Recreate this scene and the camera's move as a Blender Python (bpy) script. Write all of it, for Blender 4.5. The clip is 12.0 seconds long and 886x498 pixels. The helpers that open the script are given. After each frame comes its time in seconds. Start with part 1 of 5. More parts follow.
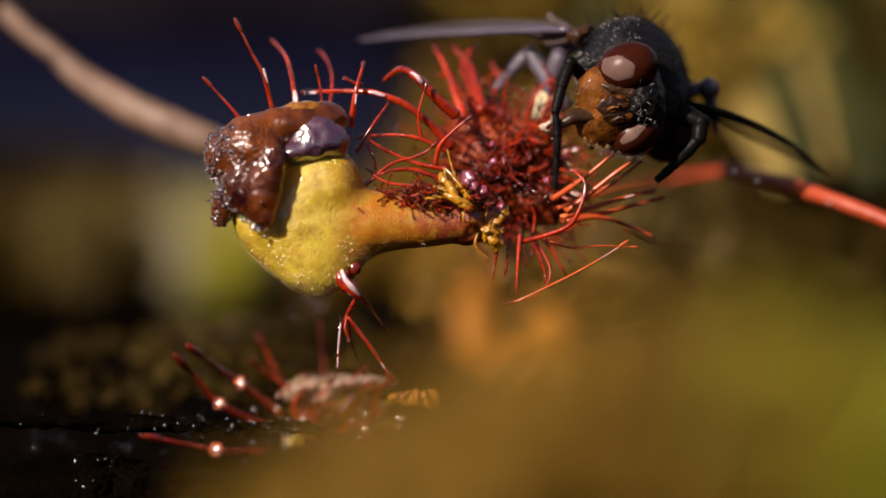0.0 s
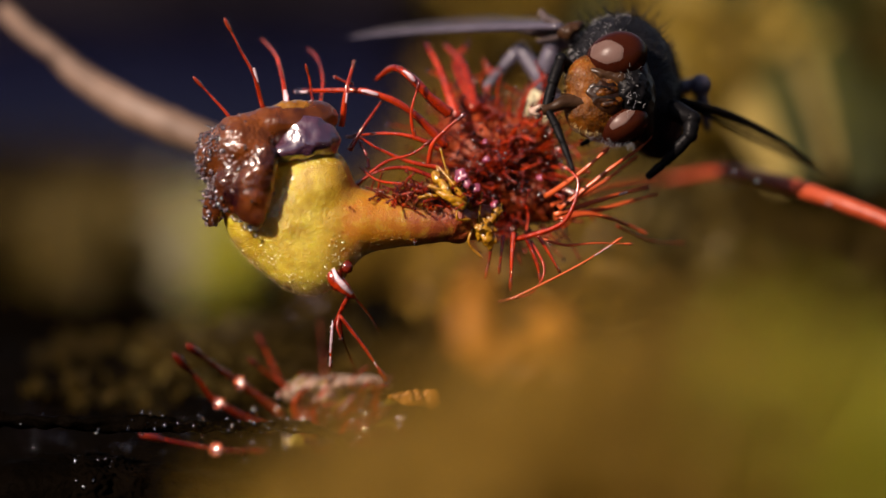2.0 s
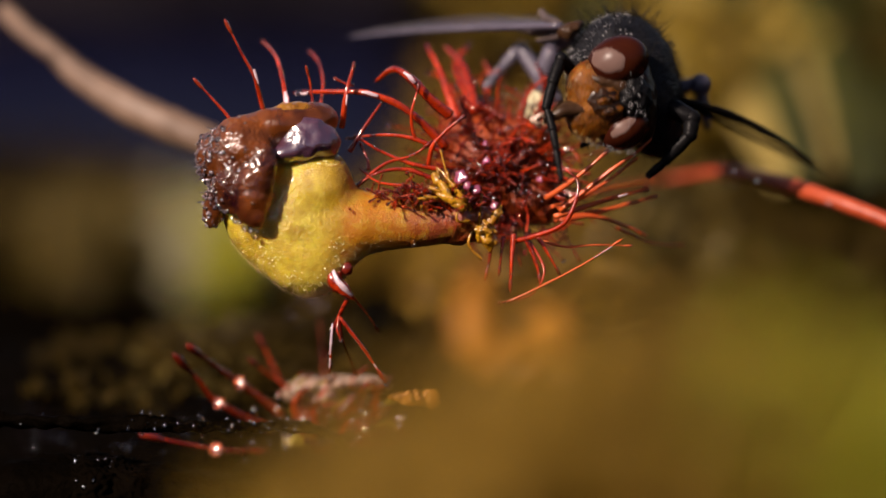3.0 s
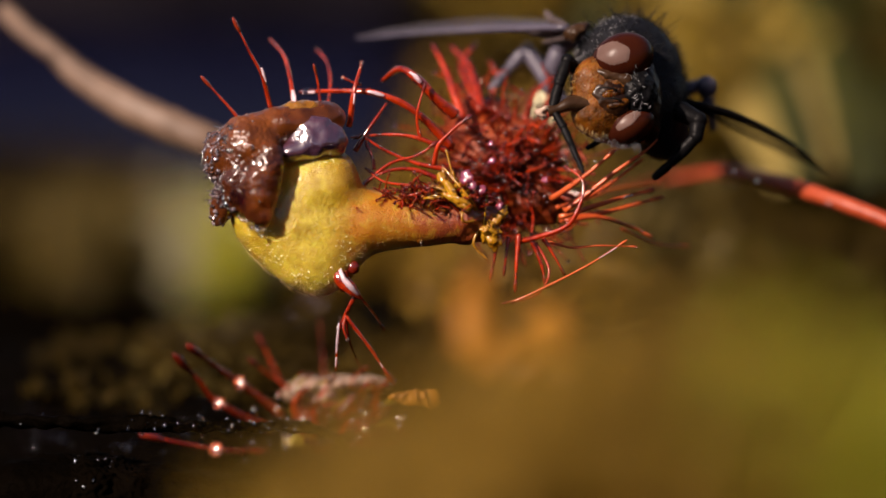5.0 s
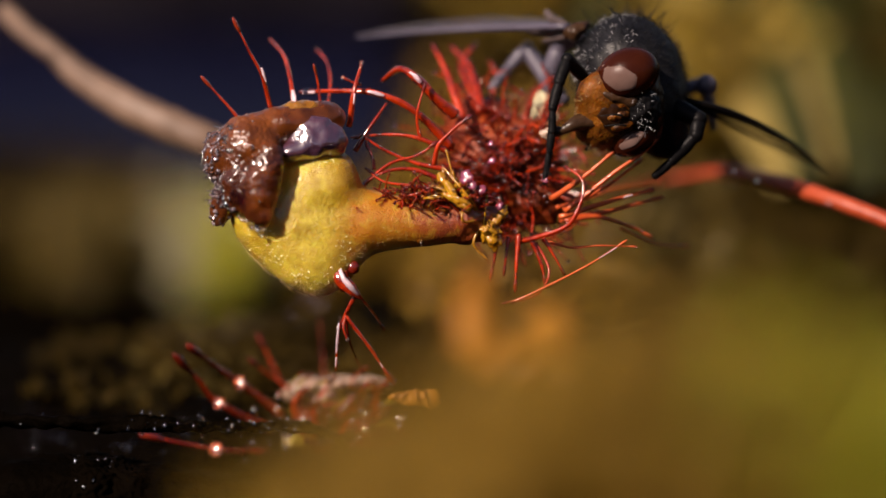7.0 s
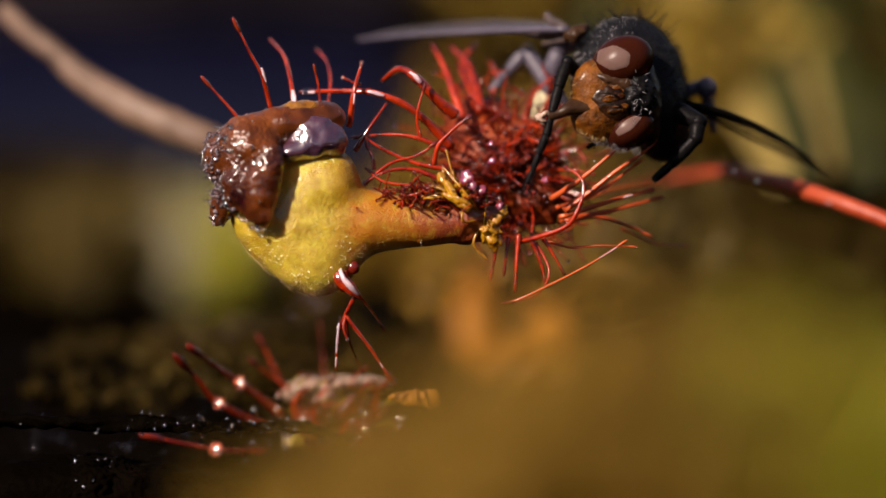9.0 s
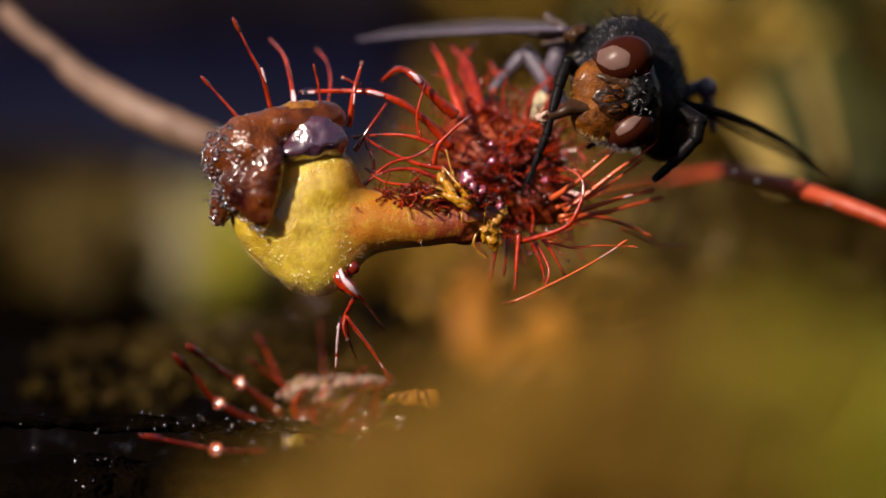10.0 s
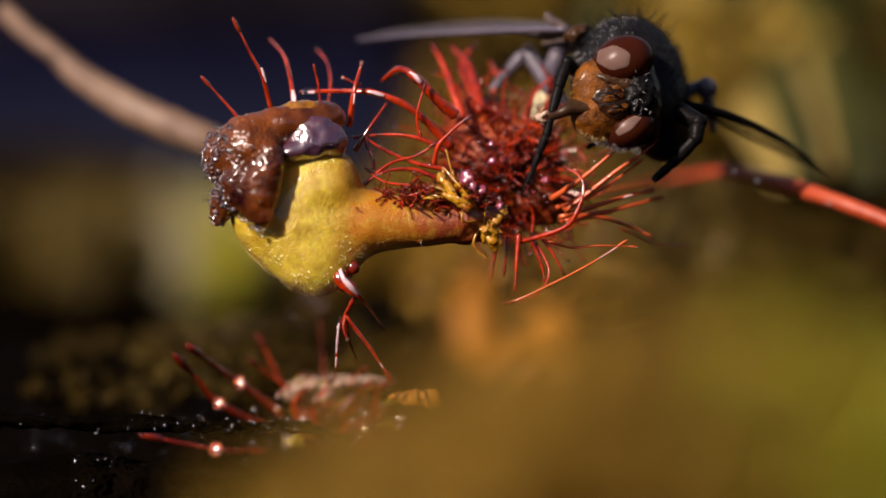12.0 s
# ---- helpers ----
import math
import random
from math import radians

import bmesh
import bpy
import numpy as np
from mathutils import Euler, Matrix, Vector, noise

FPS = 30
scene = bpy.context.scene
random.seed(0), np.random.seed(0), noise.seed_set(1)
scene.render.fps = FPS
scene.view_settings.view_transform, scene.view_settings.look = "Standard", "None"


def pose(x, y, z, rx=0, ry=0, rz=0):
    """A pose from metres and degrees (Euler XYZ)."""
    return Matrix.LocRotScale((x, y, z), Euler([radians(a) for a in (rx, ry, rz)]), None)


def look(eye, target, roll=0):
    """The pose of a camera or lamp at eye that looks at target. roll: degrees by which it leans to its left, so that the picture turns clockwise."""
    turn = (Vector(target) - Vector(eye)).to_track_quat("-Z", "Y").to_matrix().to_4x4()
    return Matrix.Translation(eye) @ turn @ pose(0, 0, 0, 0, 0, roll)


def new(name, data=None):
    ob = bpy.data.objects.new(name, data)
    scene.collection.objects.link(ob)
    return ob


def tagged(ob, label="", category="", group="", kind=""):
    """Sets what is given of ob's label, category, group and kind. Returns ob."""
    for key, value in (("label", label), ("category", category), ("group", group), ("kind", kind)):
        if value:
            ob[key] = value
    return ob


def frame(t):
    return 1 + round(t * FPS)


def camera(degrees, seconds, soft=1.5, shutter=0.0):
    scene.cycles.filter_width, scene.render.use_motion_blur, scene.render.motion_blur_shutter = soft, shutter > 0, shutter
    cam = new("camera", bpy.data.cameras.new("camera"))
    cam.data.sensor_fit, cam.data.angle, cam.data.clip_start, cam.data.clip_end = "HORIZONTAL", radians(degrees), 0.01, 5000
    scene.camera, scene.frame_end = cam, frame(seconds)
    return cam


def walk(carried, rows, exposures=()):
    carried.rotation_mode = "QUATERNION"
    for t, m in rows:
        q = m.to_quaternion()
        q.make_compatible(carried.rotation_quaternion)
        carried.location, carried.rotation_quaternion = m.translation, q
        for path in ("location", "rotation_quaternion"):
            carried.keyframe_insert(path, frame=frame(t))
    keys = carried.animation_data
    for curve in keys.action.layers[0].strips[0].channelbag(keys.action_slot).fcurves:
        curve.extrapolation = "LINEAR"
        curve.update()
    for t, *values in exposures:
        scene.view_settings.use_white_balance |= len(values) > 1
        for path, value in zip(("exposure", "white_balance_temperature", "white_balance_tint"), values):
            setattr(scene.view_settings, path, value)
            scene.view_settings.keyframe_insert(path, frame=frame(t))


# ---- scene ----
# The plane of focus is 20 mm wide; the camera looks down on it by 15 degrees.
REACH = 104.0          # mm from the lens to the plane of focus
PITCH = 15.0
MM = 0.001
VIEW = Matrix.Rotation(radians(-PITCH), 4, "X")
FIELD = 2 * math.degrees(math.atan(10.0 / REACH))

cam = camera(FIELD, 12.0, soft=1.6, shutter=0.5)
EYE = (VIEW @ Vector((0, -REACH, 0))) * MM
STAND = look(EYE, (0, 0, 0))
walk(cam, [(0.0, STAND), (12.0, STAND)], [(0.0, 0.66, 7300, 24), (12.0, 0.66, 7300, 24)])
cam.data.dof.use_dof = True
cam.data.dof.focus_distance = (REACH + 0.0) * MM
cam.data.dof.aperture_fstop = cam.data.lens / 5.2      # an opening of 5.2 mm
cam.data.dof.aperture_blades = 0

# ---- light ----
SUN_FROM = Vector((-0.58, -0.49, 0.66)).normalized()
world = bpy.data.worlds.new("sky")
scene.world = world
world.use_nodes = True
wn = world.node_tree.nodes
sky = wn.new("ShaderNodeTexSky")
sky.sky_type = "NISHITA"
sky.sun_disc = False
sky.sun_elevation = math.asin(SUN_FROM.z)
sky.sun_rotation = math.atan2(SUN_FROM.x, SUN_FROM.y)
world.node_tree.links.new(sky.outputs[0], wn["Background"].inputs[0])
wn["Background"].inputs[1].default_value = 0.05
sun = new("sun", bpy.data.lights.new("sun", "SUN"))
sun.data.energy, sun.data.angle, sun.data.color = 5.0, radians(1.6), (1.0, 0.92, 0.80)
sun.matrix_world = look(SUN_FROM * 2.0, (0, 0, 0))


# ---- materials ----
def material(name, dark, light, grain=3000.0, rough=0.5, rough_spread=0.15, metal=0.0, coat=0.0, clear=0.0, ior=1.45,
             flesh=0.0, flesh_tint=(1, 0.3, 0.1), bump=0.3, bump_grain=None, depth=0.00003, patch=0.35, alpha=1.0, each=0.0, coat_rough=0.05, coat_ior=1.5, turns=()):
    m = bpy.data.materials.new(name)
    m.use_nodes = True
    n, l = m.node_tree.nodes, m.node_tree.links
    b = n["Principled BSDF"]
    tc = n.new("ShaderNodeTexCoord")
    fine, wide = n.new("ShaderNodeTexNoise"), n.new("ShaderNodeTexNoise")
    for k, s in ((fine, grain), (wide, grain * 0.17)):
        k.inputs["Scale"].default_value = s
        k.inputs["Detail"].default_value = 5
        l.new(tc.outputs["Object"], k.inputs["Vector"])
    mix = n.new("ShaderNodeMath")
    mix.operation = "MULTIPLY_ADD"
    l.new(wide.outputs[0], mix.inputs[0])
    mix.inputs[1].default_value = patch * 2
    sub = n.new("ShaderNodeMath")
    sub.operation = "MULTIPLY_ADD"
    l.new(fine.outputs[0], sub.inputs[0])
    sub.inputs[1].default_value = 1.2
    sub.inputs[2].default_value = -0.1 - patch
    l.new(sub.outputs[0], mix.inputs[2])
    ramp = n.new("ShaderNodeMix")
    ramp.data_type = "RGBA"
    ramp.clamp_factor = True
    ramp.inputs[6].default_value = (*dark, 1)
    ramp.inputs[7].default_value = (*light, 1)
    fac = mix.outputs[0]
    if each:
        info, add = n.new("ShaderNodeObjectInfo"), n.new("ShaderNodeMath")
        geo, add2 = n.new("ShaderNodeNewGeometry"), n.new("ShaderNodeMath")
        add.operation = add2.operation = "MULTIPLY_ADD"
        l.new(info.outputs["Random"], add.inputs[0])
        add.inputs[1].default_value = each
        l.new(fac, add.inputs[2])
        l.new(geo.outputs["Random Per Island"], add2.inputs[0])
        add2.inputs[1].default_value = each
        l.new(add.outputs[0], add2.inputs[2])
        shift = n.new("ShaderNodeMath")
        shift.operation = "SUBTRACT"
        l.new(add2.outputs[0], shift.inputs[0])
        shift.inputs[1].default_value = each
        fac = shift.outputs[0]
    l.new(fac, ramp.inputs[0])
    colour = ramp.outputs[2]
    for turn_from, turn_by, turn_to in turns:
        # the pigment changes along the leaf
        sep, span, blend = n.new("ShaderNodeSeparateXYZ"), n.new("ShaderNodeMapRange"), n.new("ShaderNodeMix")
        l.new(tc.outputs["Object"], sep.inputs[0])
        warp = n.new("ShaderNodeMath")
        warp.operation = "MULTIPLY_ADD"
        l.new(wide.outputs[0], warp.inputs[0])
        warp.inputs[1].default_value = 0.0011
        l.new(sep.outputs[0], warp.inputs[2])
        l.new(warp.outputs[0], span.inputs[0])
        span.interpolation_type = "SMOOTHSTEP"
        span.inputs[1].default_value, span.inputs[2].default_value = turn_from, turn_from + turn_by
        blend.data_type = "RGBA"
        spots, cover = n.new("ShaderNodeMath"), n.new("ShaderNodeMath")
        spots.operation, cover.operation, cover.use_clamp = "MULTIPLY_ADD", "MULTIPLY", True
        l.new(fine.outputs[0], spots.inputs[0])
        spots.inputs[1].default_value, spots.inputs[2].default_value = 2.4, -0.25
        l.new(spots.outputs[0], cover.inputs[0])
        l.new(span.outputs[0], cover.inputs[1])
        l.new(cover.outputs[0], blend.inputs[0])
        l.new(colour, blend.inputs[6])
        blend.inputs[7].default_value = (*turn_to, 1)
        colour = blend.outputs[2]
    l.new(colour, b.inputs["Base Color"])
    r = n.new("ShaderNodeMapRange")
    l.new(wide.outputs[0], r.inputs[0])
    r.inputs[1].default_value, r.inputs[2].default_value = 0.3, 0.7
    r.inputs[3].default_value, r.inputs[4].default_value = max(0.01, rough - rough_spread), min(1, rough + rough_spread)
    l.new(r.outputs[0], b.inputs["Roughness"])
    b.inputs["Metallic"].default_value = metal
    b.inputs["IOR"].default_value = ior
    b.inputs["Coat Weight"].default_value = coat
    b.inputs["Coat Roughness"].default_value = coat_rough
    b.inputs["Coat IOR"].default_value = coat_ior
    b.inputs["Transmission Weight"].default_value = clear
    b.inputs["Alpha"].default_value = alpha
    if flesh:
        b.inputs["Subsurface Weight"].default_value = flesh
        b.inputs["Subsurface Radius"].default_value = flesh_tint
        b.inputs["Subsurface Scale"].default_value = 0.0004
    if bump:
        bt = n.new("ShaderNodeTexNoise")
        bt.inputs["Scale"].default_value = bump_grain or grain * 2
        bt.inputs["Detail"].default_value = 3
        l.new(tc.outputs["Object"], bt.inputs["Vector"])
        bp = n.new("ShaderNodeBump")
        bp.inputs["Strength"].default_value = bump
        bp.inputs["Distance"].default_value = depth
        l.new(bt.outputs[0], bp.inputs["Height"])
        l.new(bp.outputs[0], b.inputs["Normal"])
    return m


M_YELLOW = material("yellow_leaf_flesh", (0.30, 0.18, 0.003), (0.64, 0.52, 0.06), 4200, 0.42, 0.14, coat=0.9, coat_ior=1.5, coat_rough=0.15, flesh=0.8, flesh_tint=(1, 0.6, 0.08), bump=1.0, bump_grain=24000, depth=0.00003, patch=1.0, turns=((-0.0002, 0.0012, (0.42, 0.16, 0.004)), (0.0013, 0.0017, (0.22, 0.035, 0.003))))
M_OCHRE = material("withered_ochre", (0.24, 0.085, 0.004), (0.48, 0.185, 0.010), 1200, 0.5, 0.1, bump=0.4)
M_RED = material("red_tentacle", (0.15, 0.003, 0.003), (0.68, 0.054, 0.005), 7000, 0.22, 0.08, coat=1.0, coat_ior=1.55, coat_rough=0.10, clear=0.45, ior=1.4, bump=0.6, bump_grain=9000, patch=0.8, each=0.5)
M_DEEP = material("deep_red_leaf", (0.035, 0.003, 0.0012), (0.25, 0.036, 0.003), 4200, 0.4, 0.12, flesh=0.2, bump=1.0, bump_grain=6000, depth=0.0001, ior=1.35, patch=0.9)
M_GLAND = material("dark_red_gland", (0.09, 0.003, 0.003), (0.34, 0.034, 0.007), 4000, 0.14, 0.05, coat=1.0, coat_ior=1.6, clear=0.4, ior=1.4, bump=0.2, each=0.5)
M_STEM = material("red_leaf_stalk", (0.26, 0.028, 0.006), (0.58, 0.105, 0.025), 2600, 0.42, 0.12, coat=0.4, coat_rough=0.2, ior=1.35, bump=0.6, bump_grain=6000, patch=0.7, each=0.3)
M_PETIOLE = material("coral_red_stalk", (0.20, 0.022, 0.006), (0.42, 0.066, 0.020), 2600, 0.55, 0.12, coat=0.1, coat_rough=0.3, ior=1.35, bump=0.6, bump_grain=6000, patch=0.8)
M_GOLD = material("golden_tentacle", (0.30, 0.10, 0.004), (0.64, 0.33, 0.018), 6000, 0.25, 0.1, coat=0.7, clear=0.45, ior=1.4, bump=0.6, each=0.3, patch=0.9)
M_DEW = material("clear_dew", (0.98, 0.90, 0.90), (1, 0.97, 0.96), 900, 0.13, 0.03, clear=1.0, ior=1.6, bump=0)
M_PINK = material("pink_dew", (0.22, 0.012, 0.05), (0.55, 0.12, 0.20), 7000, 0.14, 0.04, coat=1.0, coat_ior=1.8, coat_rough=0.09, clear=0.6, ior=1.4, bump=0.5, bump_grain=7000)
# pinkish white for the painted highlights on wet shafts
M_GLINT = material("painted_white_glint", (0.55, 0.34, 0.40), (0.88, 0.74, 0.80), 9000, 0.22, 0.08, coat=1.0, coat_ior=1.7, coat_rough=0.10, clear=0.25, bump=0.8, bump_grain=14000, depth=0.00003)
M_PALEGLINT = material("pale_painted_glint", (0.50, 0.42, 0.10), (0.78, 0.70, 0.36), 6000, 0.3, 0.1, coat=1.0, coat_ior=1.7, coat_rough=0.2, bump=0.5, bump_grain=9000)
M_GEL = material("brown_gel", (0.024, 0.004, 0.007), (0.40, 0.102, 0.010), 2300, 0.30, 0.10, coat=0.65, coat_ior=1.5, coat_rough=0.14, clear=0.6, ior=1.36, bump=0.4, bump_grain=13000, depth=0.00004, patch=1.3)
M_AMBER = material("amber_gel", (0.26, 0.07, 0.006), (0.66, 0.30, 0.02), 3200, 0.25, 0.08, coat=1.0, coat_ior=1.5, coat_rough=0.1, clear=0.6, ior=1.38, bump=0.4, bump_grain=9000, patch=0.8)
M_SCALE = material("grey_purple_crust", (0.03, 0.015, 0.02), (0.32, 0.24, 0.26), 5200, 0.22, 0.1, coat=1.0, coat_ior=1.8, coat_rough=0.10, clear=0.3, bump=0.4, bump_grain=14000, depth=0.00003, patch=0.9, each=0.5)
M_GELP = material("purple_gel", (0.012, 0.004, 0.022), (0.11, 0.036, 0.05), 2200, 0.2, 0.06, coat=1.0, coat_ior=2.4, coat_rough=0.26, bump=0.3, bump_grain=3600, depth=0.00005, patch=0.6)
M_STRAW = material("dry_straw", (0.055, 0.030, 0.018), (0.21, 0.135, 0.095), 1500, 0.55, 0.1, bump=0.4, patch=0.8)
M_SHELL = material("pale_husk", (0.13, 0.065, 0.04), (0.55, 0.39, 0.30), 2600, 0.3, 0.1, coat=0.4, bump=0.9, depth=0.00006, patch=0.8)
M_LILACDISC = material("lilac_glint_disc", (0.16, 0.12, 0.15), (0.32, 0.25, 0.30), 900, 0.4, bump=0.3)
M_LIME = material("yellow_green_stem", (0.1008, 0.0792, 0.00576), (0.288, 0.2016, 0.0144), 1800, 0.4, bump=0.5, patch=0.7, each=0.2)
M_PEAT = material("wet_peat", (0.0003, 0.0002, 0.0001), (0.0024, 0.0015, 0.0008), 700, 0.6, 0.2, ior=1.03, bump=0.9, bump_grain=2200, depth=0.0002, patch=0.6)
M_MOSS = material("olive_moss", (0.0936, 0.04464, 0.00216), (0.3024, 0.18, 0.00936), 500, 0.55, 0.1, bump=0.3, each=0.35)
M_BANK = material("ochre_moss", (0.12, 0.072, 0.004), (0.35, 0.24, 0.028), 400, 0.55, 0.1, bump=0.3, each=0.35)
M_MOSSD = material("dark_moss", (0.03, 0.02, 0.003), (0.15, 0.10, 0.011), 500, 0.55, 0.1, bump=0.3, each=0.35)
M_MOSSG = material("green_moss", (0.10, 0.11, 0.003), (0.42, 0.40, 0.016), 500, 0.55, 0.1, bump=0.3, each=0.35)
M_MOSSP = material("pale_moss", (0.20, 0.18, 0.09), (0.55, 0.50, 0.32), 500, 0.5, 0.1, bump=0.3, each=0.3)
# the mirrored sky's navy is put into the base colour; the surface barely reflects
M_WATER = material("sky_tinted_bog_water", (0.0034, 0.0040, 0.0125), (0.0058, 0.0064, 0.0180), 60, 0.05, 0.02, ior=1.035, bump=0.25, bump_grain=120, depth=0.0006)
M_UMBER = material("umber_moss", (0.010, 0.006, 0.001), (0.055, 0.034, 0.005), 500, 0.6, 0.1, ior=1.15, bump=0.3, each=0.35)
M_HEATHER = material("dark_heather", (0.010, 0.007, 0.009), (0.060, 0.040, 0.050), 500, 0.6, 0.1, bump=0.3, each=0.3)
M_PALEGRASS = material("pale_grass", (0.12, 0.082, 0.012), (0.27, 0.20, 0.06), 700, 0.6, 0.1, ior=1.3, bump=0.3, each=0.3)
M_DARKGRASS = material("dark_green_grass", (0.010, 0.011, 0.0015), (0.045, 0.046, 0.005), 700, 0.5, 0.1, ior=1.3, bump=0.3, each=0.3)
M_FLY = material("black_fly_cuticle", (0.0012, 0.0012, 0.0015), (0.007, 0.0065, 0.007), 2500, 0.42, 0.12, ior=1.16, bump=0.5, bump_grain=6000, patch=0.5)
M_DUSTY = material("grey_dusted_cuticle", (0.0012, 0.0012, 0.0016), (0.012, 0.012, 0.015), 4600, 0.5, 0.15, ior=1.3, bump=0.6, bump_grain=7000, patch=0.3)
M_BRISTLE = material("black_bristle", (0.00216, 0.00216, 0.00216), (0.00864, 0.00792, 0.0072), 3000, 0.5, 0.1, ior=1.3, bump=0, each=0.2)
M_SILVER = material("silvery_hair", (0.10, 0.10, 0.11), (0.46, 0.45, 0.46), 3000, 0.3, 0.1, bump=0, each=0.5)
M_FUZZ = material("golden_hair", (0.216, 0.1224, 0.036), (0.4464, 0.3024, 0.1296), 3000, 0.35, 0.1, bump=0, each=0.4)
M_EYE = material("red_brown_eye", (0.009, 0.0012, 0.001), (0.038, 0.008, 0.003), 1300, 0.22, 0.05, ior=1.2, bump=0.3, bump_grain=26000, depth=0.00001, patch=0.9)
# pale colour standing in for the reflection on the fly's eyes
M_EYEGLEAM = material("painted_eye_reflection", (0.075, 0.040, 0.032), (0.15, 0.095, 0.082), 1900, 0.3, 0.05, ior=1.22, bump=0.3, bump_grain=26000, depth=0.00001, patch=0.6)
M_FACE = material("amber_face", (0.016, 0.004, 0.0006), (0.20, 0.062, 0.003), 4600, 0.5, 0.12, coat=0.08, coat_rough=0.2, ior=1.25, flesh=0.3, flesh_tint=(1, 0.4, 0.1), bump=1.0, bump_grain=16000, depth=0.00003, patch=1.2)
M_DARKBROWN = material("dark_brown_cuticle", (0.004, 0.0015, 0.0008), (0.028, 0.009, 0.002), 3800, 0.4, 0.1, ior=1.25, coat=0.15, coat_rough=0.2, bump=0.5, bump_grain=9000, patch=0.8)
M_MOUTH = material("brown_mouthpart", (0.010, 0.005, 0.0025), (0.060, 0.028, 0.013), 3600, 0.36, 0.1, ior=1.3, bump=0.6)
M_WING = material("smoky_wing", (0.036, 0.0324, 0.0324), (0.108, 0.0936, 0.0936), 1500, 0.3, 0.1, bump=0.2, alpha=0.35)
M_VEIN = material("dark_wing_vein", (0.002, 0.002, 0.002), (0.008, 0.006, 0.005), 2500, 0.6, ior=1.15, bump=0.2)
M_BROWNWING = material("brown_wing", (0.02, 0.012, 0.006), (0.06, 0.038, 0.016), 1500, 0.45, 0.1, ior=1.2, bump=0.2, alpha=0.4)
M_LILAC = material("grey_hind_leg", (0.030, 0.026, 0.040), (0.10, 0.088, 0.12), 2500, 0.4, bump=0.2)
M_WINGROOT = material("pale_wing_root", (0.02, 0.014, 0.013), (0.13, 0.10, 0.10), 4200, 0.35, 0.1, ior=1.3, bump=0.6, bump_grain=9000, patch=0.9)


# ---- building helpers, all in millimetres in the camera's upright plane: x right, y away, z up ----
def spot(x, y, deep=0.0):
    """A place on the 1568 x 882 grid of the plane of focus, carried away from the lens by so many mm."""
    s = (REACH + deep) / REACH * 20.0 / 1568.0
    return Vector(((x - 784.0) * s, deep, (441.0 - y) * s))


def unit(n, deep=0.0):
    return n * (REACH + deep) / REACH * 20.0 / 1568.0


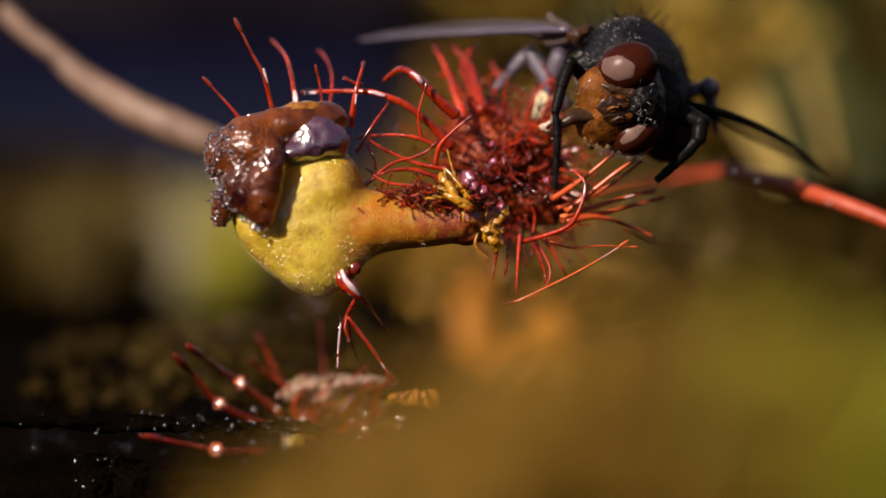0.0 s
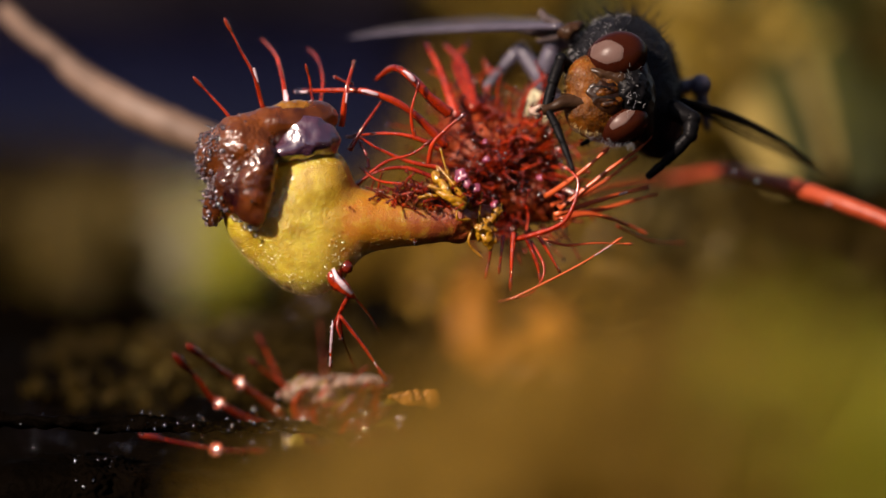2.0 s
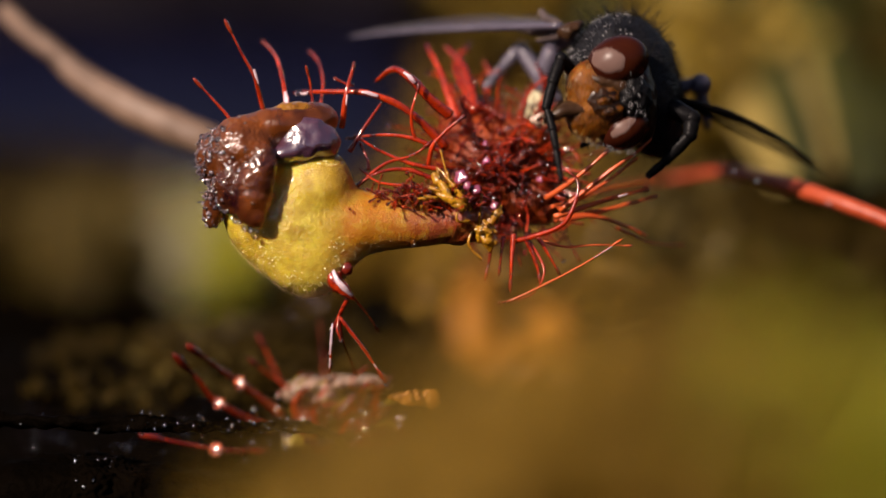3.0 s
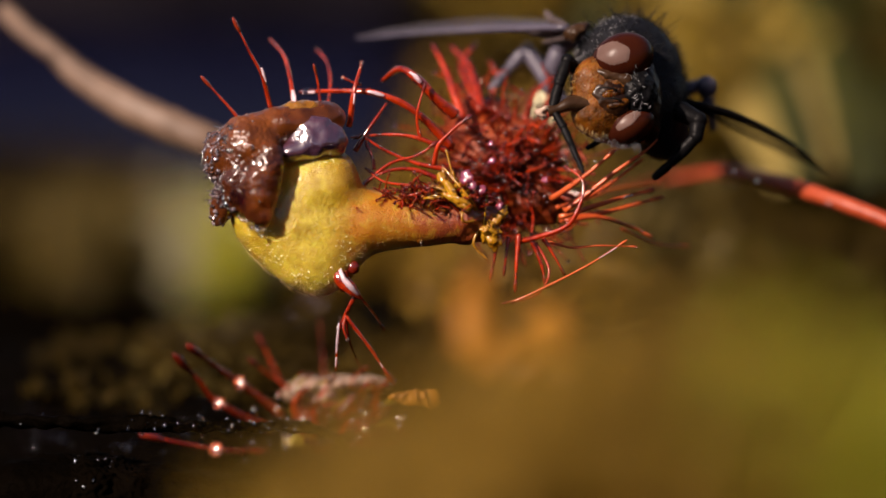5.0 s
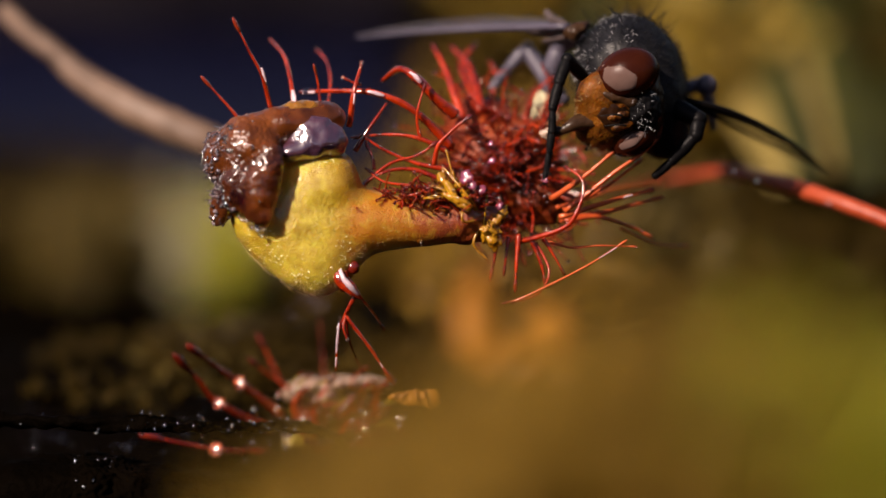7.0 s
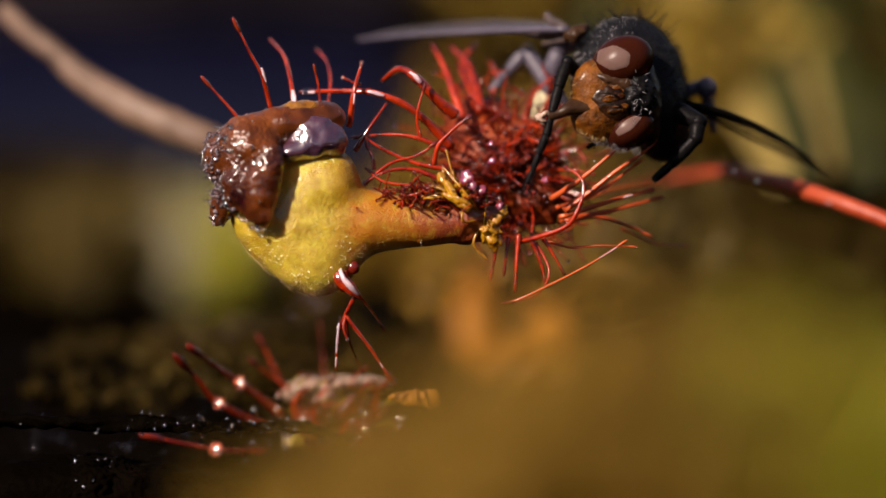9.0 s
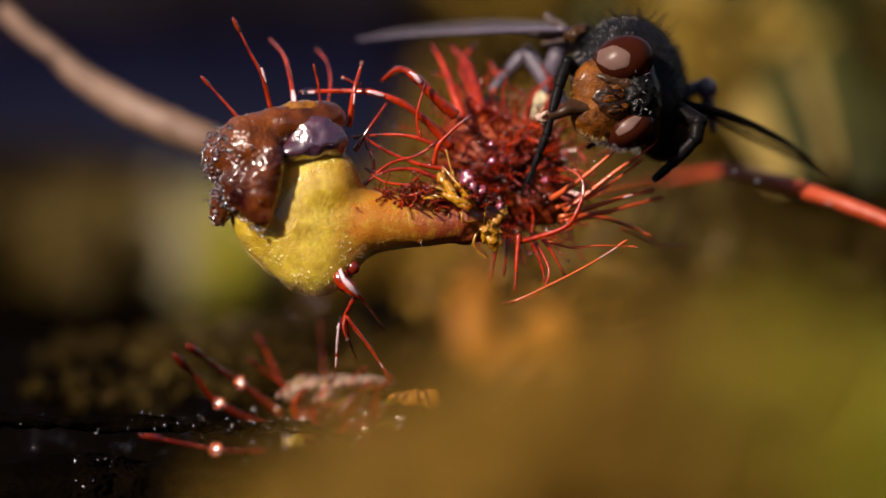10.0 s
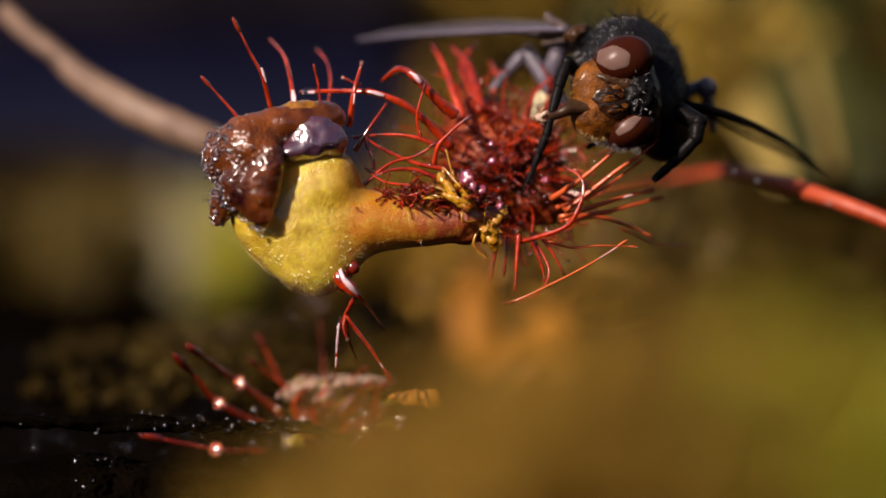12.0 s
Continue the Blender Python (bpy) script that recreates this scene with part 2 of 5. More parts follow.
class Geo:
    def __init__(self):
        self.v, self.f = [], []

    def add(self, verts, faces):
        k = len(self.v)
        self.v += [tuple(p) for p in verts]
        self.f += [tuple(i + k for i in f) for f in faces]
        return self

    def tube(self, pts, radii, sides=7, steps=5, flat=1.0, wobble=0.0):
        """A round, tapered, closed tube along a smooth line through pts."""
        line, rad = [], []
        n = len(pts)
        if n == 2:
            for k in range(steps + 1):
                line.append(pts[0].lerp(pts[1], k / steps))
                rad.append(radii[0] + (radii[1] - radii[0]) * k / steps)
        else:
            for i in range(n - 1):
                a, b, c, d = pts[max(0, i - 1)], pts[i], pts[i + 1], pts[min(n - 1, i + 2)]
                for k in range(steps + (i == n - 2)):
                    t = k / steps
                    line.append(0.5 * (2 * b + (c - a) * t + (2 * a - 5 * b + 4 * c - d) * t * t + (3 * b - a - 3 * c + d) * t ** 3))
                    rad.append(radii[i] + (radii[i + 1] - radii[i]) * t)
        verts, faces = [], []
        side = None
        for i, p in enumerate(line):
            way = (line[min(i + 1, len(line) - 1)] - line[max(i - 1, 0)]).normalized()
            if side is None:
                side = way.orthogonal().normalized()
            side = (side - way * side.dot(way)).normalized()
            up = way.cross(side)
            r = rad[i]
            for k in range(sides):
                a = 2 * math.pi * k / sides
                w = 1 + wobble * noise.noise(p * 3.0 + Vector((k * 1.7, 0, 0)))
                verts.append(p + (side * math.cos(a) + up * math.sin(a) * flat) * r * w)
        m = len(line)
        for i in range(m - 1):
            for k in range(sides):
                faces.append((i * sides + k, i * sides + (k + 1) % sides, (i + 1) * sides + (k + 1) % sides, (i + 1) * sides + k))
        faces.append(tuple(range(sides))[::-1])
        faces.append(tuple((m - 1) * sides + k for k in range(sides)))
        return self.add(verts, faces)

    def ball(self, c, r, rings=6, sides=9, axis=None, rough=0.0):
        """An ellipsoid; r is a number or three; axis turns its z."""
        r = (r, r, r) if isinstance(r, (int, float)) else r
        q = Vector((0, 0, 1)).rotation_difference(axis) if axis else None
        verts = []
        for i in range(1, rings):
            e = math.pi * i / rings
            for k in range(sides):
                a = 2 * math.pi * k / sides
                p = Vector((r[0] * math.sin(e) * math.cos(a), r[1] * math.sin(e) * math.sin(a), r[2] * math.cos(e)))
                if rough:
                    p *= 1 + rough * noise.noise((p + c) * (1.6 / max(r)))
                verts.append(c + (q @ p if q else p))
        for z in (r[2], -r[2]):
            p = Vector((0, 0, z))
            verts.append(c + (q @ p if q else p))
        top, low = len(verts) - 2, len(verts) - 1
        faces = []
        for i in range(rings - 2):
            for k in range(sides):
                faces.append((i * sides + k, (i + 1) * sides + k, (i + 1) * sides + (k + 1) % sides, i * sides + (k + 1) % sides))
        for k in range(sides):
            faces.append((top, k, (k + 1) % sides))
            faces.append((low, (rings - 2) * sides + (k + 1) % sides, (rings - 2) * sides + k))
        return self.add(verts, faces)

    def bead(self, c, r, rings=7, sides=10, rough=0.0):
        """A drop flattened along the half vector of sun and view, shaped to widen its glint."""
        r = r if isinstance(r, (int, float)) else r[0]
        return self.ball(c, (r * 1.15, r * 1.15, r * 0.34), rings, sides, Vector((-0.34, -0.90, 0.28)), rough)

    def blob(self, c, lumps, level=5, soft=0.12, rough=0.0, rough_size=0.5, fine=0.0, fine_size=0.12):
        """One skin round several overlapping ellipsoids (centre, radii, turn about y in degrees), seen from c."""
        bm = bmesh.new()
        bmesh.ops.create_icosphere(bm, subdivisions=level, radius=1.0)
        bm.verts.ensure_lookup_table()
        d = np.array([v.co[:] for v in bm.verts])
        lo, hi = np.zeros(len(d)), np.full(len(d), 12.0)
        data = []
        for centre, radii, turn in lumps:
            a = radians(turn)
            rot = np.array([[math.cos(a), 0, -math.sin(a)], [0, 1, 0], [math.sin(a), 0, math.cos(a)]])
            data.append((np.array(centre[:]), np.array(radii), rot))
        base = np.array(c[:])

        def field(p):
            out = None
            for centre, radii, rot in data:
                q = ((p - centre) @ rot) / radii
                g = (np.linalg.norm(q, axis=1) - 1) * radii.min()
                if out is None:
                    out = g
                else:
                    h = np.clip(0.5 + 0.5 * (out - g) / soft, 0, 1)
                    out = out * (1 - h) + g * h - soft * h * (1 - h)
            return out
        # walk outwards to the last crossing, then halve
        far = np.zeros(len(d))
        for s in np.linspace(0.02, 6.0, 150):
            far = np.where(field(base + d * s) < 0, s, far)
        lo, hi = far, far + 0.05
        for _ in range(12):
            mid = (lo + hi) / 2
            inside = field(base + d * mid[:, None]) < 0
            lo, hi = np.where(inside, mid, lo), np.where(inside, hi, mid)
        verts = []
        for k, v in enumerate(bm.verts):
            p = c + v.co * float(lo[k])
            push = rough * noise.noise(p / rough_size) + fine * noise.noise(p / fine_size)
            verts.append(p + v.co * push)
        faces = [tuple(v.index for v in f.verts) for f in bm.faces]
        bm.free()
        return self.add(verts, faces)

    def sheet(self, rows):
        """A skin over rows of points."""
        n = len(rows[0])
        faces = [(i * n + k, i * n + k + 1, (i + 1) * n + k + 1, (i + 1) * n + k) for i in range(len(rows) - 1) for k in range(n - 1)]
        return self.add([p for r in rows for p in r], faces)


def part(name, geo, mat, parent=None, label="", origin=None):
    """Links a shape as one mesh under a thing or a part; origin is its pivot in its parent's space, in mm."""
    o = origin or Vector((0, 0, 0))
    me = bpy.data.meshes.new(name)
    me.from_pydata([((p[0] - o[0]) * MM, (p[1] - o[1]) * MM, (p[2] - o[2]) * MM) for p in geo.v], [], geo.f)
    me.shade_smooth()
    me.materials.append(mat)
    ob = new(name, me)
    ob.location = o * MM
    if parent:
        ob.parent = parent
    return tagged(ob, label)


def thing(name, base, label, category, group="", kind=""):
    """A top-level thing at base (mm in the camera's plane)."""
    ob = new(name)
    ob.empty_display_size = 0.001
    ob.matrix_world = Matrix.Translation((VIEW @ base) * MM) @ VIEW
    return tagged(ob, label, category, group, kind)


def tentacle(owner, base, pts, thick=4.5, tip=6.0, drop=0.0, mat=None, gland=None, steps=6, push=0.0):
    """A sundew tentacle: tapered stalk, club-shaped gland, and a drop of dew on it. pts: (x, y, depth) from root to gland."""
    way = [spot(p[0], p[1], p[2] + push) - base for p in pts]
    r = unit(thick) * 0.72
    n = len(way)
    g = Geo().tube(way, [r * (1.15 - 0.72 * i / (n - 1)) for i in range(n)], sides=8, steps=steps, wobble=0.3)
    t = part("tentacle", g, mat or M_RED, owner)
    if thick >= 5:
        for k in range(3):
            q = way[k % (n - 1)].lerp(way[k % (n - 1) + 1], 0.5 + 0.4 * math.sin(k * 2.7 + pts[0][0]))
            part("dew_drop", Geo().bead(q + Vector((0, -r * 0.8, r * 0.5)), unit(1.3 + 0.9 * math.sin(k * 1.9 + pts[0][1]) ** 2), 6, 8), M_DEW, t)
    axis = (way[-1] - way[-2]).normalized()
    gr = unit(tip)
    part("gland", Geo().ball(way[-1] - axis * gr * 1.2, (gr * 0.66, gr * 0.66, gr * 2.5), 6, 8, axis), gland or M_GLAND, t)
    drop = drop or (tip * 0.55 if (int(pts[0][0]) % 3) else 0)
    if drop:
        part("dew_drop", Geo().bead(way[-1] + axis * gr * 0.2, unit(drop), 8, 12), M_DEW, t, "clear sticky dew drop")
    return t


def hairs(geo, roots, length, thick, rng, droop=0.0, spread=0.35):
    for p, nrm in roots:
        w = (nrm + Vector((rng.uniform(-1, 1), rng.uniform(-1, 1), rng.uniform(-1, 1))) * spread).normalized()
        ln = length * rng.uniform(0.5, 1.3)
        mid = p + w * ln * 0.55
        end = p + w * ln + Vector((0, 0, -droop * ln))
        geo.tube([p, mid, end], [thick, thick * 0.7, thick * 0.15], sides=3, steps=2)


# ---- ground ----
GROUND = -5.6


def step(t):
    return 1 / (1 + math.exp(-max(-40.0, min(40.0, t))))


def rise(x, y):
    """Height of the bog in mm at world x, y in mm."""
    p = Vector((x, y, 0))
    near = math.exp(-((x / 160) ** 2 + (y / 160) ** 2))
    z = GROUND + near * (0.45 * noise.noise(p / 3.1) + 0.22 * noise.noise(p / 1.1)) + 6 * (1 - near) * noise.noise(p / 90)
    z += (13.5 - 0.31 * max(0.0, min(x, 12) - 2.0)) * step((x + 3.3) / 1.6) * math.exp(-((y + 37) / 9) ** 2)      # moss hump in front
    z += 9.5 * step((x - 1.5 - 0.05 * (y - 54)) / 1.5) * math.exp(-((y - 72) / 22) ** 2)           # bank behind
    z -= 7.0 * step((-0.3 - x) / 0.9) * step((y - 17) / 1.6) * step((150 - y) / 8)                 # the peat drops to the water
    z -= 3.0 * max(0.0, 1 - ((x + 10) / 34) ** 2 - ((y - 69.5) / 14) ** 2) ** 0.5                  # pool bed
    far = math.hypot(x, y - 20)
    z += (100 if y < 60 else 25) * step((far - 210) / 16) * (0.8 + 0.4 * noise.noise(p / 120))                          # unseen rim, added to block low sky light
    return z


axis_n = [math.copysign(abs(k / 90.0) ** 1.0 * 70, k) for k in range(-90, 91)]
far_n = [80, 95, 115, 140, 170, 200, 230, 260, 290, 320, 360, 420, 500, 600, 800, 1500, 4000, 12000, 40000, 150000, 600000]
xs = [-f for f in far_n[::-1]] + axis_n + far_n
ys = [-f for f in far_n[::-1]] + axis_n + [v + 20 for v in far_n]
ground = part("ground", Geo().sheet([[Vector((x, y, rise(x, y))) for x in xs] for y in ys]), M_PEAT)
M_HEATH = material("brown_heath", (0.012, 0.009, 0.003), (0.075, 0.05, 0.012), 40, 0.8, 0.1, bump=0.6, bump_grain=160, depth=0.004, patch=0.6)
ground.data.materials.append(M_HEATH)
for f in ground.data.polygons:
    if math.hypot(f.center.x, f.center.y - 0.02) > 0.13:
        f.material_index = 1
tagged(ground, "black wet peat ground of a bog, uneven and glistening", "ground", kind="structure")

pool = Geo()
rim = [[Vector((-10 + 35 * s * math.cos(a), 69.5 + 14.5 * s * math.sin(a), GROUND - 7.5)) for a in [2 * math.pi * k / 48 for k in range(49)]] for s in (0.01, 0.5, 1.0)]
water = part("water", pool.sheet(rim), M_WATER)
tagged(water, "still dark bog water with the sky's deep blue painted in", "water", kind="structure")


def moss(name, mat, spots, tall, leaf, rng, label, turns=16):
    """A cushion of moss shoots: each a stem with whorls of small pointed leaves."""
    v, f = [], []
    for x, y, lift in spots:
        z = rise(x, y) - 0.3 + lift
        lean = Vector((rng.uniform(-0.35, 0.35), rng.uniform(-0.35, 0.35), 1)).normalized()
        h = tall * rng.uniform(0.6, 1.25)
        root = Vector((x, y, z))
        for k in range(turns):
            s = k / (turns - 1)
            a = k * 2.4 + rng.random()
            c = root + lean * h * s
            out = Vector((math.cos(a), math.sin(a), 0.25 + 0.9 * s)).normalized()
            ln = leaf * (1.1 - 0.55 * s) * rng.uniform(0.7, 1.2)
            side = out.cross(lean).normalized() * ln * 0.2
            m = c + out * ln * 0.5
            e = c + out * ln - Vector((0, 0, 0.12 * ln))
            i = len(v)
            v += [tuple(c), tuple(m - side), tuple(e), tuple(m + side)]
            f += [(i, i + 1, i + 2, i + 3)]
        i = len(v)
        s1, s2 = Vector((0.09, 0, 0)), Vector((-0.045, 0.078, 0))
        v += [tuple(root + s1), tuple(root + s2), tuple(root - s1 - s2), tuple(root + lean * h)]
        f += [(i, i + 1, i + 3), (i + 1, i + 2, i + 3), (i + 2, i, i + 3)]
    g = Geo()
    g.v, g.f = v, f
    return tagged(part(name, g, mat), label, "moss", kind="stuff")


def ground_spot(x, y):
    """Where the line of sight through a grid place meets the bog, in world mm."""
    eye, way = VIEW @ Vector((0, -REACH, 0)), None
    way = (VIEW @ spot(x, y, 0.0) - eye).normalized()
    d = 60.0
    for _ in range(700):
        q = eye + way * d
        if q.z < rise(q.x, q.y):
            break
        d += 0.25
    return q


def clumps(rng, x0, x1, y0, y1, n, least, sign=1):
    """Places for moss shoots, gathered in drifts with bare gaps."""
    out = []
    for _ in range(n):
        x, y = rng.uniform(x0, x1), rng.uniform(y0, y1)
        if sign * noise.noise(Vector((x / 2.2, y / 9.0, 3.0))) + rng.gauss(0, 0.08) > least + sign * 0.03 * max(0.0, min(x, 16) - 8):
            out.append((x, y, 0))
    return out


rng = random.Random(4)
moss("moss_hump", M_MOSS, [(-3.8 + 30 * rng.random() ** 1.3, rng.gauss(-37, 7), 0) for _ in range(3000)], 1.7, 1.2, rng, "olive-brown bog moss cushion in soft blur")
moss("moss_hump", M_MOSSG, [(rng.gauss(7.8, 1.9), rng.gauss(-44, 3.5), 0) for _ in range(620)], 2.3, 1.3, rng, "bright yellow-green bog moss tips")
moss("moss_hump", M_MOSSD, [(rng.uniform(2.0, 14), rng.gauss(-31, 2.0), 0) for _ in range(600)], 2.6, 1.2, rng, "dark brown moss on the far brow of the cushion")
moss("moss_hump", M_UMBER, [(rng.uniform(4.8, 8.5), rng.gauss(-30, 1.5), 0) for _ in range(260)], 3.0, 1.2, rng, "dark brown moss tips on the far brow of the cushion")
moss("moss_fringe", M_MOSS, [(rng.uniform(-4.4, -1.5), rng.gauss(-36, 3.0), 0) for _ in range(56)], 3.1, 1.3, rng, "brown moss shoots at the edge of the cushion")
moss("moss_bank", M_BANK, clumps(rng, 1, 44, 42, 99, 2500, -0.06), 3.4, 2.0, rng, "ochre-yellow moss bank behind the water")
moss("moss_bank", M_MOSSD, clumps(rng, 11, 44, 45, 64, 260, 0.1, -1), 3.0, 1.8, rng, "dark green-brown moss drifts on the bank")
moss("moss_bank", M_BANK, [(rng.gauss(8.4, 0.7), rng.gauss(33, 1.8), 0) for _ in range(150)], 3.2, 1.6, rng, "ochre moss at the foot of the bank")
moss("moss_bank", M_BANK, [(rng.gauss(7.4, 0.7), rng.gauss(31, 2.0), 0) for _ in range(130)], 3.4, 1.6, rng, "ochre moss tufts at the foot of the bank")
moss("moss_patch", M_MOSSD, [(rng.uniform(3.6, 7.4), rng.uniform(14, 26), 0) for _ in range(130)], 1.8, 0.9, rng, "olive moss before the bank")
moss("moss_bank", M_MOSSG, [(rng.uniform(10, 40), rng.uniform(48, 78), 0) for _ in range(110)], 5.0, 1.6, rng, "tall yellow-green moss shoots on the bank")
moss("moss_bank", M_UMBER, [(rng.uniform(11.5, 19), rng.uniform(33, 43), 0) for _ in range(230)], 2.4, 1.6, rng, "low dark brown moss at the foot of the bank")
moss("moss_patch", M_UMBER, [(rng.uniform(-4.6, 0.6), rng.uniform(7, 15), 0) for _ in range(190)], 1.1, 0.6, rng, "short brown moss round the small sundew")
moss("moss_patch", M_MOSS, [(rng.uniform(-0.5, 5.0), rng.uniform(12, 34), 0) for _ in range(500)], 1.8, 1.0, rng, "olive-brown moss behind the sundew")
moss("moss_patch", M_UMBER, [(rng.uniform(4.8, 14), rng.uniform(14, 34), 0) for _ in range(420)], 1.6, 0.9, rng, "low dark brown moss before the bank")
moss("moss_patch", M_MOSSP, [(rng.gauss(-8.4, 0.6), rng.gauss(45.5, 1.6), 0) for _ in range(90)], 2.0, 1.1, rng, "pale grey-green moss tuft by the water")
moss("moss_patch", M_MOSSP, [(rng.gauss(-5.6, 0.45), rng.gauss(44.5, 1.0), 0) for _ in range(26)], 2.2, 1.0, rng, "small pale moss tuft by the water")
moss("moss_patch", M_MOSSG, [(rng.gauss(-6.8, 0.40), rng.gauss(44.5, 1.2), 0) for _ in range(44)], 2.4, 1.0, rng, "bright green moss tuft by the water")
moss("moss_patch", M_MOSSD, [(rng.gauss(-9.2, 1.0), rng.gauss(47, 1.5), 0) for _ in range(90)], 1.8, 1.1, rng, "olive moss along the water's edge")
moss("moss_patch", M_MOSSD, [(rng.gauss(-10.8, 1.0), rng.gauss(44.5, 1.2), 0) for _ in range(110)], 2.8, 1.1, rng, "brown moss on the lower peat")
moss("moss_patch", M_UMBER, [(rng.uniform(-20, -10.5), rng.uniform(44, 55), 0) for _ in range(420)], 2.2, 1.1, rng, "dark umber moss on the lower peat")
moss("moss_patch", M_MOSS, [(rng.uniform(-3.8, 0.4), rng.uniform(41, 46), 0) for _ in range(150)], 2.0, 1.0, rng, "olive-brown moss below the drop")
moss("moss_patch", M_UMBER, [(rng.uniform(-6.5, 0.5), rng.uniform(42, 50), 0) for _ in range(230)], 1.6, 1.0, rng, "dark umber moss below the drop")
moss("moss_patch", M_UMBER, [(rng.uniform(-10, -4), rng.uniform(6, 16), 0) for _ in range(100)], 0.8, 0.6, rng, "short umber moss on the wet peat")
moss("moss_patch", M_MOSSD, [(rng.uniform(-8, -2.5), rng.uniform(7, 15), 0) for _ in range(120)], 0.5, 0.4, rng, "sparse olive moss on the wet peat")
moss("moss_patch", M_MOSSD, [(rng.uniform(-7.5, -0.5), rng.uniform(13, 17.5), 0) for _ in range(130)], 1.0, 0.7, rng, "olive moss on the brink of the drop")
moss("heather", M_HEATHER, [(rng.uniform(-30, 6), rng.uniform(83, 112), 0) for _ in range(1500)], 3.0, 1.8, rng, "dark purple-brown heather beyond the water")

# ---- pale balls added on the peat, coloured to blur into lilac glints ----
for x, y in ((560, 592), (800, 528), (812, 470)):
    q = ground_spot(x, y)
    tagged(part("pebble", Geo().ball(q + Vector((0, 0, 0.2)), (0.42, 0.4, 0.32), 8, 12, rough=0.3), M_LILACDISC), "small pale lilac-grey ball added as a blurred glint", "pebble", "pebbles")

# ---- grass blades on the bank ----
rng = random.Random(8)


def grass_blade(name, pts, wide, mat, label):
    """A long blade folded along its midrib, tapering to both ends."""
    base = pts[0]
    ob = thing(name, base, label, "grass blade", "grass on the bank")
    n, rows = 14, []
    for i in range(n + 1):
        s = i / n * (len(pts) - 1)
        c = Vector(smooth_at(pts, s)) - base
        ahead = Vector(smooth_at(pts, min(len(pts) - 1.001, s + 0.2))) - Vector(smooth_at(pts, max(0.0, s - 0.2)))
        across = ahead.cross(Vector((0, 1, 0))).normalized()
        w = wide * 0.5 * (0.25 + 0.75 * math.sin(math.pi * (0.08 + 0.8 * i / n)))
        fold = Vector((0, 0.3 * w, 0))
        rows.append([c - across * w, c + fold, c + across * w, c + fold + Vector((0, 0.08, 0)), c - across * w])
    part("blade", Geo().sheet(rows), mat, ob)


def smooth_at(table, s):
    """Values between the rows of a table, on a smooth line."""
    k = min(int(s), len(table) - 2)
    t = s - k
    a, b, c, d = (table[max(0, min(len(table) - 1, k + j))] for j in (-1, 0, 1, 2))
    return [0.5 * (2 * q + (r - p) * t + (2 * p - 5 * q + 4 * r - u) * t * t + (3 * q - p - 3 * r + u) * t ** 3) for p, q, r, u in zip(a, b, c, d)]


for wide, deep, mat, label, *way in (
        (0.95, 19.0, M_PALEGRASS, "pale straw-yellow grass blade bent over the bank", (1390, 330), (1310, 170), (1250, 50), (1170, -90)),
        (0.70, 20.0, M_PALEGRASS, "pale straw-yellow grass blade bent over the bank", (1470, 300), (1420, 140), (1370, 30), (1290, -110)),
        (0.80, 21.0, M_PALEGRASS, "pale straw-yellow grass blade bent over the bank", (1500, 330), (1520, 200), (1530, 60), (1570, -80)),
        (0.55, 20.5, M_PALEGRASS, "pale straw-yellow grass blade bent over the bank", (1160, 260), (1180, 100), (1190, 20), (1230, -100)),
        (0.80, 17.5, M_DARKGRASS, "dark green grass blade among the moss", (1430, 320), (1375, 150), (1320, 40), (1260, -100)),
        (0.85, 18.5, M_DARKGRASS, "dark green grass blade among the moss", (1540, 330), (1490, 180), (1440, 20), (1390, -120)),
        (0.70, 20.5, M_DARKGRASS, "dark green grass blade among the moss", (1600, 330), (1570, 190), (1550, 60), (1500, -100)),
        (0.60, 22.0, M_DARKGRASS, "dark green grass blade among the moss", (1080, 250), (1040, 100), (1060, 0), (1090, -100))):
    grass_blade("grass_blade", [spot(x, y, deep + (1.0, 8.5, 15.0, 20.0)[k]) for k, (x, y) in enumerate(way)], unit(100) * wide, mat, label)

# ---- straw stalk ----
B = spot(60, 60, 7)
stalk = thing("dry_stalk", B, "dry pale tan plant stalk leaning behind the sundew", "stalk")
part("stem", Geo().tube([spot(4, 12, 10) - B, spot(15, 26, 9.8) - B, spot(51, 61, 9.2) - B, spot(95, 93, 8.6) - B, spot(145, 137, 8) - B, spot(216, 182, 7.2) - B, spot(304, 224, 6.6) - B, spot(420, 270, 6.6) - B, spot(600, 345, 9) - B, spot(760, 396, 11) - B, spot(900, 420, 13) - B, spot(980, 640, 16) - B],
                        [unit(9), unit(19), unit(20), unit(20), unit(27), unit(32), unit(34), unit(30), unit(20), unit(18), unit(18), unit(18)], 12, 8, wobble=0.12), M_STRAW, stalk)
part("node", Geo().ball(spot(100, 97, 8.5) - B, (unit(23), unit(23), unit(12)), 8, 12, Vector((0.72, 0, -0.69)), 0.2), M_DARKBROWN, stalk, "dark brown joint")

# ---- curled leaf ----
def swept(table, base, deep, rings, sides, lump, flat):
    """A closed body swept from left to right; table rows: x, mid height, half height."""
    rows, normals = [], []
    for i in range(rings + 1):
        x, y, h = smooth_at(table, i / rings * (len(table) - 1))
        ring = []
        for q in range(sides + 1):
            e = 2 * math.pi * (q % sides) / sides
            d = Vector((0, -math.cos(e), math.sin(e)))
            p = spot(x, y, deep) - base + Vector((0, d.y * unit(h) * flat, d.z * unit(h)))
            n = lump * noise.noise(p * 2.2) + lump * 0.35 * noise.noise(p * 8)
            ring.append(p + d * n)
        rows.append(ring)
    return rows


B = spot(620, 420, 0)


